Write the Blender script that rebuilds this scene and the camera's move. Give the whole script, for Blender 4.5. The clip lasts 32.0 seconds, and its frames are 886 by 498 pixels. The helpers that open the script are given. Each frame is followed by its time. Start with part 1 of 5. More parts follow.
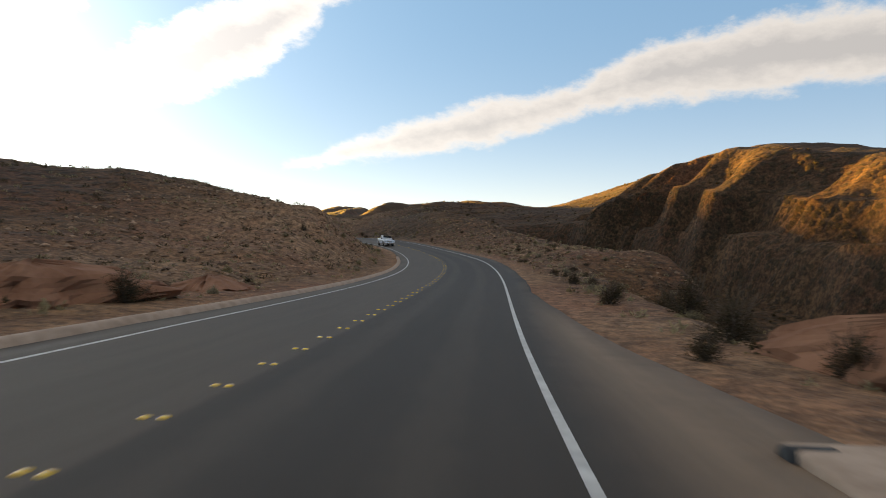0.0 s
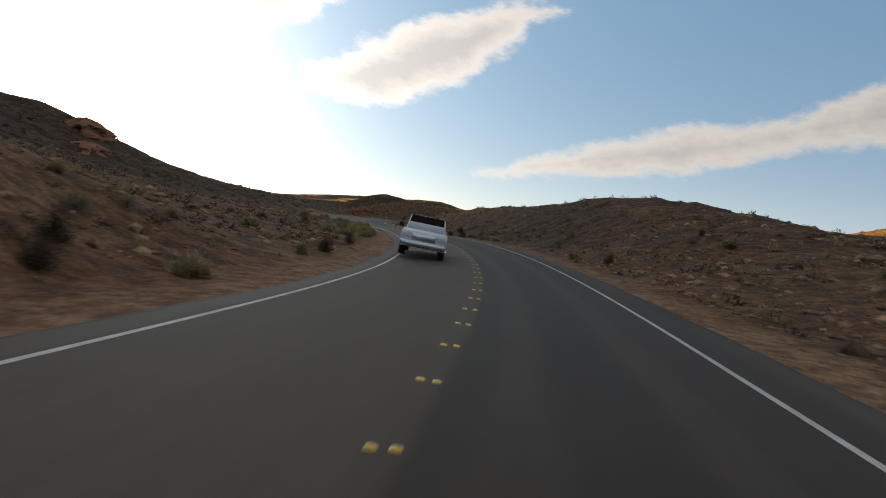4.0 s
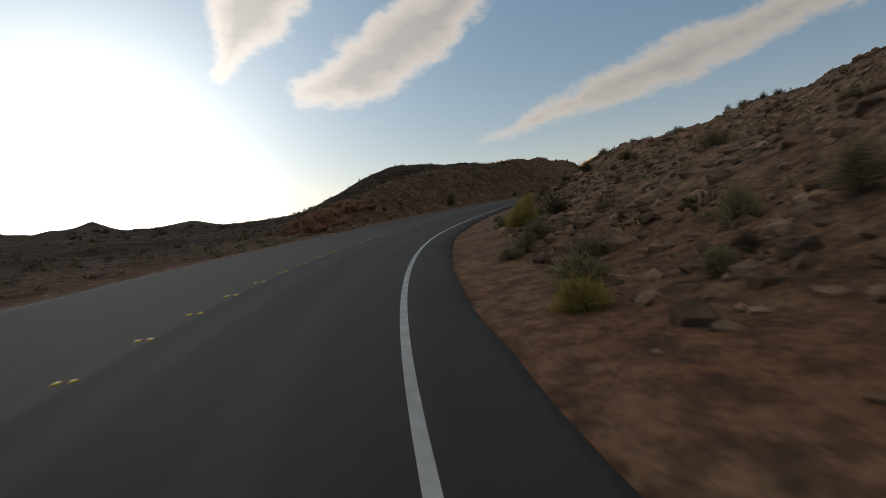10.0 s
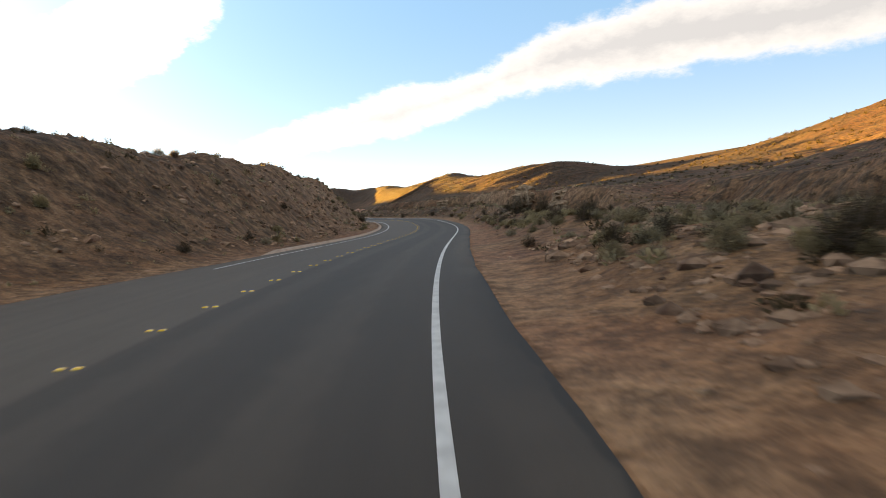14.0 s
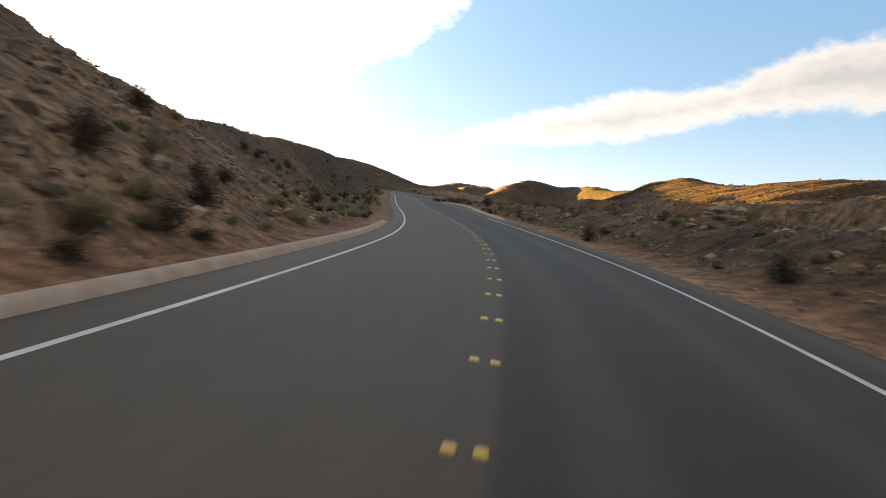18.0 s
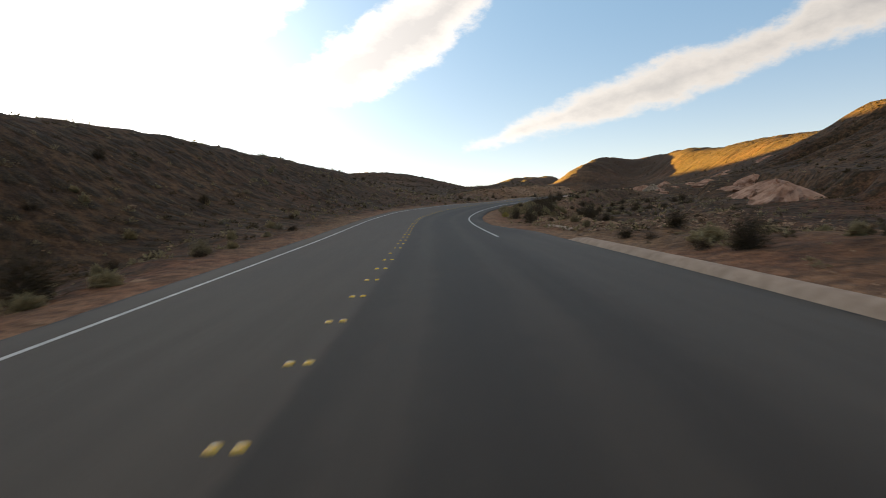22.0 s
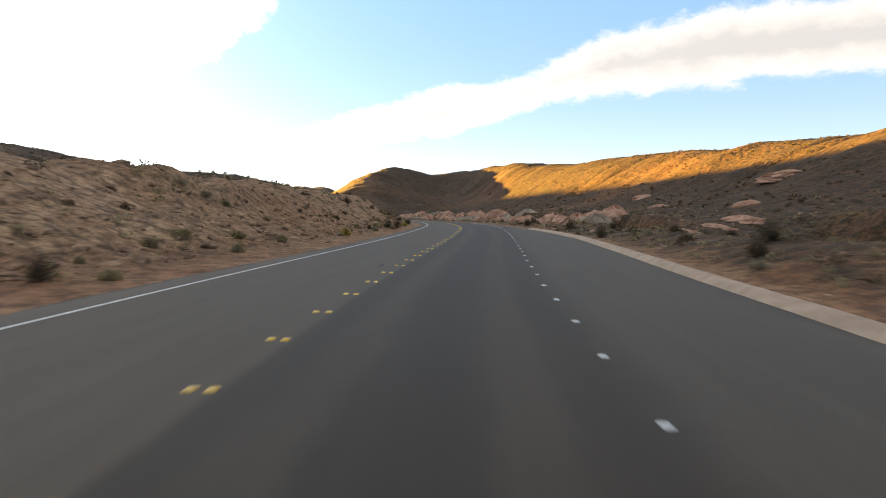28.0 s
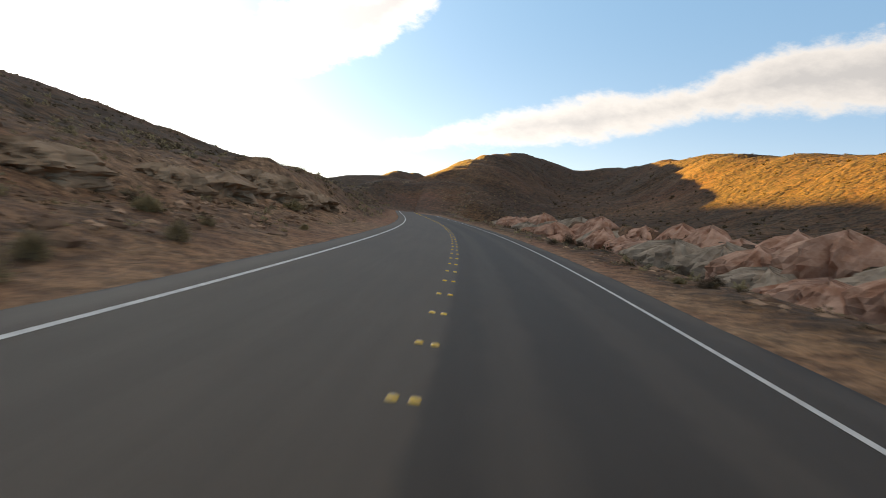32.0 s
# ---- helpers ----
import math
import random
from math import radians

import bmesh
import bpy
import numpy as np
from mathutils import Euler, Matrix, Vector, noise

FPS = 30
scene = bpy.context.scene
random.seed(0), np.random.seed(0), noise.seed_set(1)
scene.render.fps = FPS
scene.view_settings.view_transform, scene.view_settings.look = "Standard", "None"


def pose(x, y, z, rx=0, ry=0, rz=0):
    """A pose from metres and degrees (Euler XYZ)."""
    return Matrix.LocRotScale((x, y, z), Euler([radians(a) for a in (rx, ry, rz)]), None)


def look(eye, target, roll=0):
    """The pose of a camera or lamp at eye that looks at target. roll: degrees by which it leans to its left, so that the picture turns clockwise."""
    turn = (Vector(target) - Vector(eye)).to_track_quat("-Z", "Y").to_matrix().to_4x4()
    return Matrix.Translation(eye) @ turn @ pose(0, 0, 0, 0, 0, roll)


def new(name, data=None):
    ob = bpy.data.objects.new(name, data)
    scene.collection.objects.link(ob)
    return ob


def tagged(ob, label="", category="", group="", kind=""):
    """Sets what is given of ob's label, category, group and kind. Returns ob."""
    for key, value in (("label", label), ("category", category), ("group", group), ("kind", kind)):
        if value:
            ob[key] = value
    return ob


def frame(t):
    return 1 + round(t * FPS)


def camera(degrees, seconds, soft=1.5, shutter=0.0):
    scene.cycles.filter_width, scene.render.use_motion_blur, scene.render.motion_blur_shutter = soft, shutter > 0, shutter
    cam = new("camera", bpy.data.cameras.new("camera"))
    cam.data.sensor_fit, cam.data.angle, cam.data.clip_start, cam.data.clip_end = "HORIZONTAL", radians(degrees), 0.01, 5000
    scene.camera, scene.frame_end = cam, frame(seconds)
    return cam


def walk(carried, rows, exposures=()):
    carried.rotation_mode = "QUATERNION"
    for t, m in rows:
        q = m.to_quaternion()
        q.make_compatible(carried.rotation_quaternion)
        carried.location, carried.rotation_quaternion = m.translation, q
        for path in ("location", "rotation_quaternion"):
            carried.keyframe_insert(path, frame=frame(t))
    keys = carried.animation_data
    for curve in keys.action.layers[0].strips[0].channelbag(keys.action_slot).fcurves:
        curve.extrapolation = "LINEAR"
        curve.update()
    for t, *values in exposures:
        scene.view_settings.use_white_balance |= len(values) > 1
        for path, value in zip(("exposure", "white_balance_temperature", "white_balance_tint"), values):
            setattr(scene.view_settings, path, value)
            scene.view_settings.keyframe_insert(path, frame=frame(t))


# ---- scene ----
cam = camera(72.40, 32.0, soft=0.9, shutter=0.2)
PATH = [
    (0.0, 2.735, -34.079, 3.092, 3.94, -2.15, -1.22),
    (0.5, 2.413, -23.235, 2.395, 4.40, -3.29, -0.30),
    (1.0, 2.186, -12.340, 1.934, 7.55, -2.22, -3.66),
    (1.5, 1.656, -1.381, 1.569, 9.27, -1.47, -4.70),
    (2.0, 0.907, 9.478, 1.303, 11.46, -1.93, -5.71),
    (2.5, 0.058, 20.089, 1.155, 13.78, -3.20, -6.48),
    (3.0, -1.155, 30.409, 1.036, 15.43, -1.75, -7.45),
    (3.5, -2.797, 40.393, 0.915, 18.82, -2.80, -8.42),
    (4.0, -4.642, 49.610, 0.831, 20.49, -2.21, -8.75),
    (4.5, -6.629, 58.127, 0.793, 21.84, -1.61, -8.50),
    (5.0, -8.874, 66.238, 0.814, 23.56, -1.02, -8.08),
    (5.5, -11.550, 74.206, 0.903, 26.13, -0.42, -7.87),
    (6.0, -14.724, 82.028, 1.036, 29.60, -0.37, -7.93),
    (6.5, -18.345, 89.626, 1.137, 32.22, -4.31, -6.96),
    (7.0, -22.331, 97.040, 1.201, 33.73, -3.66, -5.80),
    (7.5, -26.640, 104.311, 1.206, 35.42, -3.34, -4.49),
    (8.0, -31.070, 111.511, 1.153, 35.20, -4.83, -4.06),
    (8.5, -35.293, 118.834, 1.088, 32.15, -3.72, -2.53),
    (9.0, -39.513, 125.968, 1.045, 29.58, -3.71, 3.28),
    (9.5, -43.858, 132.647, 1.034, 25.79, -4.04, 7.05),
    (10.0, -47.892, 139.201, 1.072, 22.80, -4.32, 7.41),
    (10.5, -51.384, 145.797, 1.145, 17.85, -4.67, 8.87),
    (11.0, -54.404, 152.521, 1.221, 13.18, -4.00, 8.39),
    (11.5, -56.985, 159.462, 1.266, 9.78, -4.86, 6.27),
    (12.0, -59.104, 166.606, 1.289, 5.91, -3.42, 7.83),
    (12.5, -60.758, 173.955, 1.368, 4.13, -5.75, 6.35),
    (13.0, -61.918, 181.511, 1.520, 0.70, -5.01, 5.82),
    (13.5, -62.568, 189.277, 1.711, -2.91, -2.83, 3.38),
    (14.0, -62.797, 197.332, 1.870, -3.47, -3.23, 2.50),
    (14.5, -62.669, 205.715, 1.993, -2.64, -3.64, 2.93),
    (15.0, -62.305, 214.768, 2.058, -1.07, -4.04, 3.12),
    (15.5, -61.806, 224.852, 2.041, 0.69, -4.45, 1.55),
    (16.0, -61.269, 236.047, 2.005, 1.98, -2.93, -2.03),
    (16.5, -60.934, 247.706, 1.992, 5.02, -3.18, -4.15),
    (17.0, -60.939, 259.690, 2.088, 8.70, -3.09, -5.73),
    (17.5, -61.349, 271.853, 2.306, 12.61, -3.43, -7.43),
    (18.0, -62.429, 284.126, 2.604, 15.63, -4.27, -7.34),
    (18.5, -64.287, 296.434, 2.812, 17.98, -5.62, -6.10),
    (19.0, -66.799, 308.708, 2.882, 19.94, -6.61, -3.06),
    (19.5, -69.772, 320.919, 3.060, 21.22, -5.90, -2.06),
    (20.0, -73.441, 332.854, 3.298, 23.21, -5.95, -1.17),
    (20.5, -77.932, 344.317, 3.521, 22.83, -4.63, -0.16),
    (21.0, -82.628, 355.560, 3.806, 21.27, -4.74, 2.76),
    (21.5, -87.270, 366.753, 4.109, 19.67, -2.59, 4.37),
    (22.0, -91.774, 377.970, 4.310, 21.01, -4.03, 3.41),
    (22.5, -96.109, 389.262, 4.437, 21.60, -2.45, 3.31),
    (23.0, -100.269, 400.686, 4.507, 17.91, -1.56, 3.07),
    (23.5, -104.024, 412.346, 4.572, 15.45, -1.07, 6.09),
    (24.0, -107.391, 424.051, 4.660, 11.71, -1.46, 8.09),
    (24.5, -110.352, 435.760, 4.821, 7.57, -1.56, 10.75),
    (25.0, -112.508, 447.782, 5.149, 4.38, -2.94, 10.50),
    (25.5, -113.687, 460.237, 5.461, 1.06, -2.97, 8.51),
    (26.0, -114.751, 473.631, 5.682, -0.85, -2.99, 5.95),
    (26.5, -116.263, 487.838, 5.879, -0.87, -3.00, 2.96),
    (27.0, -118.158, 502.176, 6.194, -0.63, -3.02, 0.37),
    (27.5, -119.570, 516.190, 6.523, -1.45, -3.04, -1.03),
    (28.0, -119.811, 529.891, 6.735, 0.04, -3.11, -1.09),
    (28.5, -119.229, 543.602, 6.843, 1.69, -1.84, -2.21),
    (29.0, -118.314, 557.409, 6.958, 2.82, -1.60, -3.50),
    (29.5, -117.649, 571.339, 7.088, 4.22, -2.59, -5.37),
    (30.0, -117.464, 585.364, 7.196, 5.72, -1.21, -7.63),
    (30.5, -117.797, 599.469, 7.214, 7.08, -2.57, -6.34),
    (31.0, -118.586, 613.605, 7.212, 9.97, -2.39, -6.05),
    (31.5, -119.804, 627.738, 7.181, 11.30, -2.71, -5.67),
    (32.0, -121.517, 641.834, 7.126, 12.72, -3.86, -7.19),
]
walk(cam, [(t, pose(x, y, z, 90 + pitch, roll, yaw)) for t, x, y, z, yaw, pitch, roll in PATH],
     exposures=[(t, e + 3.05, 7800, 12) for t, e in [
         (0.0, -0.05), (2.0, -0.25), (3.5, -0.35), (5.5, -1.25), (7.0, -1.62), (8.5, -1.68), (9.5, -1.32), (11.0, -0.75), (12.0, -0.25), (13.0, 0.2),
         (16.0, 0.5), (17.0, 0.4), (18.0, 0.2), (19.0, -0.1), (21.0, -0.2), (23.0, -0.15), (24.0, -0.55), (24.5, -0.62), (25.5, -0.48), (28.0, 0.5), (29.0, 0.3), (32.0, 0.1)]])

# ---- sky, clouds and sun ----
SUN_TURN, SUN_UP = 54.0, 1.46    # degrees left of +y, and over the plane of the plan, which climbs with the road
CLIMB = 1.4
world = bpy.data.worlds.new("world")
scene.world = world
world.use_nodes = True
wn, wl = world.node_tree.nodes, world.node_tree.links
wn.clear()


def w_math(op, a, b=None, c=None, clamp=False):
    nd = wn.new("ShaderNodeMath")
    nd.operation, nd.use_clamp = op, clamp
    for k, v in enumerate((a, b, c)):
        if v is None:
            continue
        if hasattr(v, "is_linked"):
            wl.new(v, nd.inputs[k])
        else:
            nd.inputs[k].default_value = v
    return nd.outputs[0]


sky = wn.new("ShaderNodeTexSky")
sky.sky_type, sky.sun_disc = "NISHITA", False
sky.sun_elevation, sky.sun_rotation = radians(SUN_UP + CLIMB), radians(-SUN_TURN)
sky.altitude, sky.air_density, sky.dust_density, sky.ozone_density = 900, 0.85, 0.5, 2.6
coord = wn.new("ShaderNodeTexCoord")
sep = wn.new("ShaderNodeSeparateXYZ")
wl.new(coord.outputs["Generated"], sep.inputs[0])
turn = w_math("MULTIPLY", w_math("ARCTAN2", w_math("MULTIPLY", sep.outputs[0], -1.0), sep.outputs[1]), 57.2958)
rise = w_math("MULTIPLY", w_math("ARCSINE", sep.outputs[2]), 57.2958)
flat = wn.new("ShaderNodeCombineXYZ")
wl.new(turn, flat.inputs[0]), wl.new(rise, flat.inputs[1])


def w_noise(scale, detail, rough, stretch):
    mp = wn.new("ShaderNodeMapping")
    mp.inputs["Scale"].default_value = stretch
    mp.inputs["Rotation"].default_value = (0, 0, radians(-24))
    wl.new(flat.outputs[0], mp.inputs[0])
    nz = wn.new("ShaderNodeTexNoise")
    nz.inputs["Scale"].default_value, nz.inputs["Detail"].default_value, nz.inputs["Roughness"].default_value = scale, detail, rough
    wl.new(mp.outputs[0], nz.inputs["Vector"])
    return nz.outputs[0]


puff = w_noise(0.26, 5.0, 0.55, (0.8, 1.15, 1))
wisp = w_noise(0.8, 8.0, 0.68, (0.6, 1.2, 1))


def bank(ax, ay, ar, bx, by, br):
    """How deep a direction lies in a long cloud from (ax, ay) to (bx, by), in degrees, of half breadth ar at one end and br at the other."""
    lx, ly = bx - ax, by - ay
    dx, dy = w_math("SUBTRACT", turn, ax), w_math("SUBTRACT", rise, ay)
    u = w_math("DIVIDE", w_math("MULTIPLY_ADD", dx, lx, w_math("MULTIPLY", dy, ly)), lx * lx + ly * ly, clamp=True)
    ex, ey = w_math("MULTIPLY_ADD", u, -lx, dx), w_math("MULTIPLY_ADD", u, -ly, dy)
    far = w_math("SQRT", w_math("MULTIPLY_ADD", ex, ex, w_math("MULTIPLY", ey, ey)))
    return w_math("SUBTRACT", w_math("MULTIPLY_ADD", u, br - ar, ar), far)


deep = None
for row in [(18.5, 5.2, 0.05, 8.0, 8.0, 1.6), (8.0, 8.0, 1.6, 0.0, 9.6, 2.1), (0.0, 9.6, 2.1, -7.5, 11.4, 1.6), (-8.0, 11.8, 1.4, -15.0, 13.6, 2.7), (-15.0, 13.6, 2.7, -25.0, 14.5, 3.0), (-25.0, 14.5, 3.0, -46.0, 14.4, 2.6),
            (34.0, 11.3, 1.3, 29.0, 12.7, 3.1), (29.0, 12.7, 3.1, 23.0, 15.6, 3.2), (23.0, 15.6, 3.0, 17.5, 18.6, 2.2), (17.5, 19.4, 1.4, 11.5, 20.6, 0.1), (41.2, 13.4, 0.7, 38.0, 18.6, 3.3), (38.0, 18.6, 3.3, 31.5, 25.5, 4.6),
            (4.0, 24.5, 0.4, -4.0, 26.5, 1.2), (-2.0, 32.0, 1.5, -40.0, 46.0, 4.0)]:
    d = bank(*row)
    deep = d if deep is None else w_math("MAXIMUM", deep, d)
body = w_math("ADD", deep, w_math("MULTIPLY_ADD", puff, 2.6, -1.35))
body = w_math("ADD", body, w_math("MULTIPLY_ADD", wisp, 2.2, -1.1))
# broken cloud above the view, added to brighten and neutralise the ground light
lifted = w_math("MAXIMUM", sep.outputs[2], 0.2)
high = wn.new("ShaderNodeCombineXYZ")
wl.new(w_math("DIVIDE", sep.outputs[0], lifted), high.inputs[0]), wl.new(w_math("DIVIDE", sep.outputs[1], lifted), high.inputs[1])
fleece = wn.new("ShaderNodeTexNoise")
fleece.inputs["Scale"].default_value, fleece.inputs["Detail"].default_value = 1.6, 5.0
wl.new(high.outputs[0], fleece.inputs["Vector"])
overhead = w_math("MULTIPLY_ADD", fleece.outputs[0], 14.0, w_math("MULTIPLY_ADD", w_math("MULTIPLY", w_math("SUBTRACT", rise, 34.0), 0.1, clamp=True), 4.5, -11.0))
body = w_math("MAXIMUM", body, overhead)
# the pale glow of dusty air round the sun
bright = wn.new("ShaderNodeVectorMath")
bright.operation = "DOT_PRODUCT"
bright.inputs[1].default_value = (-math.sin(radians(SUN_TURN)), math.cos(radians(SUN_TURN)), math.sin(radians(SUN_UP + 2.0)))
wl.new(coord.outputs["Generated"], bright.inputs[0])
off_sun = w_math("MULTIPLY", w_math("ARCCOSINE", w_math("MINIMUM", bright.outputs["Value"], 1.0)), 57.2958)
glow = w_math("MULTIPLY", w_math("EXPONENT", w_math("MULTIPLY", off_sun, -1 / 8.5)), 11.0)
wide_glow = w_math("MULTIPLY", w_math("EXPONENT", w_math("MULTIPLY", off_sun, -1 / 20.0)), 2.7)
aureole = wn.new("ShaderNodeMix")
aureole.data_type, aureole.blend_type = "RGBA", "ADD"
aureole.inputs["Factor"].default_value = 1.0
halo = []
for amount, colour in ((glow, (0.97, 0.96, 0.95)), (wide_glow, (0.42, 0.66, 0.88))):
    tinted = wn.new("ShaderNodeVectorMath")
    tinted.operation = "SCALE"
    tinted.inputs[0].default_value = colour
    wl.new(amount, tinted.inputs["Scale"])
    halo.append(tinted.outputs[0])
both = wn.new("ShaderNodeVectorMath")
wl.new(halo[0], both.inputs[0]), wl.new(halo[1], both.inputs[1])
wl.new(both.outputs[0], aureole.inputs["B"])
cover = wn.new("ShaderNodeMapRange")
cover.interpolation_type = "SMOOTHSTEP"
cover.inputs["From Min"].default_value, cover.inputs["From Max"].default_value = -0.5, 0.9
cover.inputs["To Max"].default_value = 0.94
wl.new(body, cover.inputs["Value"])
tone = wn.new("ShaderNodeMapRange")
tone.inputs["From Min"].default_value, tone.inputs["From Max"].default_value = 0.1, 2.4
tone.inputs["To Min"].default_value, tone.inputs["To Max"].default_value = 1.0, 0.0
wl.new(body, tone.inputs["Value"])
cloud_mix = wn.new("ShaderNodeMix")
cloud_mix.data_type = "RGBA"
cloud_mix.inputs["A"].default_value, cloud_mix.inputs["B"].default_value = (1.08, 1.12, 1.21, 1), (1.70, 1.72, 1.78, 1)
wl.new(tone.outputs[0], cloud_mix.inputs["Factor"])
# clouds nearer to the sun are lit more strongly
silver = wn.new("ShaderNodeVectorMath")
silver.operation = "SCALE"
wl.new(cloud_mix.outputs["Result"], silver.inputs[0])
wl.new(w_math("MULTIPLY_ADD", w_math("EXPONENT", w_math("MULTIPLY", off_sun, -1 / 18.0)), 4.6, 1.0), silver.inputs["Scale"])
# blue sky, paler air low over hills; unseen zenith warmed to tint ground light
blue = wn.new("ShaderNodeMix")
blue.data_type = "RGBA"
blue.inputs["Factor"].default_value = 0.2
zenith = wn.new("ShaderNodeMix")
zenith.data_type = "RGBA"
zenith.inputs["A"].default_value, zenith.inputs["B"].default_value = (0.42, 0.90, 1.58, 1), (0.52, 0.42, 0.33, 1)
wl.new(w_math("MULTIPLY", w_math("SUBTRACT", rise, 24.0), 0.025, clamp=True), zenith.inputs["Factor"])
wl.new(zenith.outputs["Result"], blue.inputs["A"])
wl.new(sky.outputs[0], blue.inputs["B"])
hazy = wn.new("ShaderNodeMix")
hazy.data_type, hazy.blend_type = "RGBA", "ADD"
hazy.inputs["B"].default_value = (1.45, 1.25, 0.95, 1)
wl.new(w_math("EXPONENT", w_math("MULTIPLY", w_math("MAXIMUM", rise, 0.0), -1 / 6.0)), hazy.inputs["Factor"])
wl.new(blue.outputs["Result"], hazy.inputs["A"])
over = wn.new("ShaderNodeMix")
over.data_type = "RGBA"
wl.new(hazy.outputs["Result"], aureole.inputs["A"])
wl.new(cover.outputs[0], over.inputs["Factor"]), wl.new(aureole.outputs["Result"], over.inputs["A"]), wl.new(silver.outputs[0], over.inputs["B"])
bg = wn.new("ShaderNodeBackground")
bg.inputs["Strength"].default_value = 0.06
w_out = wn.new("ShaderNodeOutputWorld")
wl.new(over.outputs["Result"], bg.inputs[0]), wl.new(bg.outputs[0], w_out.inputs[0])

sun = new("sun", bpy.data.lights.new("sun", "SUN"))
sun.data.energy, sun.data.angle, sun.data.color = 5.0, radians(0.5), (1.0, 0.59, 0.09)
to_sun = Vector((-math.sin(radians(SUN_TURN)) * math.cos(radians(SUN_UP)), math.cos(radians(SUN_TURN)) * math.cos(radians(SUN_UP)), math.sin(radians(SUN_UP))))
sun.matrix_world = look((0, 0, 400), Vector((0, 0, 400)) - to_sun)

# ---- materials ----
def material(name, rough=0.9):
    m = bpy.data.materials.new(name)
    m.use_nodes = True
    b = m.node_tree.nodes["Principled BSDF"]
    b.inputs["Roughness"].default_value = rough
    b.inputs["Specular IOR Level"].default_value = 0.3
    return m, m.node_tree.nodes, m.node_tree.links, b


def put(links, socket, v):
    if hasattr(v, "is_linked"):
        links.new(v, socket)
    else:
        socket.default_value = v


def n_math(nodes, links, op, a, b=0.0, clamp=False):
    nd = nodes.new("ShaderNodeMath")
    nd.operation, nd.use_clamp = op, clamp
    put(links, nd.inputs[0], a), put(links, nd.inputs[1], b)
    return nd.outputs[0]


def n_noise(nodes, links, vec, scale, detail=4.0, rough=0.6):
    nd = nodes.new("ShaderNodeTexNoise")
    nd.inputs["Scale"].default_value, nd.inputs["Detail"].default_value, nd.inputs["Roughness"].default_value = scale, detail, rough
    links.new(vec, nd.inputs["Vector"])
    return nd.outputs[0]


def n_range(nodes, links, v, a, b, lo=0.0, hi=1.0, smooth=True):
    nd = nodes.new("ShaderNodeMapRange")
    nd.interpolation_type = "SMOOTHSTEP" if smooth else "LINEAR"
    put(links, nd.inputs["Value"], v)
    for key, val in (("From Min", a), ("From Max", b), ("To Min", lo), ("To Max", hi)):
        nd.inputs[key].default_value = val
    return nd.outputs[0]


def n_mix(nodes, links, f, a, b, how="MIX"):
    nd = nodes.new("ShaderNodeMix")
    nd.data_type, nd.blend_type = "RGBA", how
    put(links, nd.inputs["Factor"], f)
    for key, v in (("A", a), ("B", b)):
        put(links, nd.inputs[key], (*v, 1) if isinstance(v, tuple) else v)
    return nd.outputs["Result"]


def n_bump(nodes, links, b, h, strength, distance):
    nd = nodes.new("ShaderNodeBump")
    nd.inputs["Strength"].default_value, nd.inputs["Distance"].default_value = strength, distance
    links.new(h, nd.inputs["Height"])
    links.new(nd.outputs[0], b.inputs["Normal"])


def n_attr(nodes, name):
    nd = nodes.new("ShaderNodeAttribute")
    nd.attribute_name = name
    return nd.outputs["Fac"]


def world_place(nodes):
    return nodes.new("ShaderNodeNewGeometry").outputs["Position"]


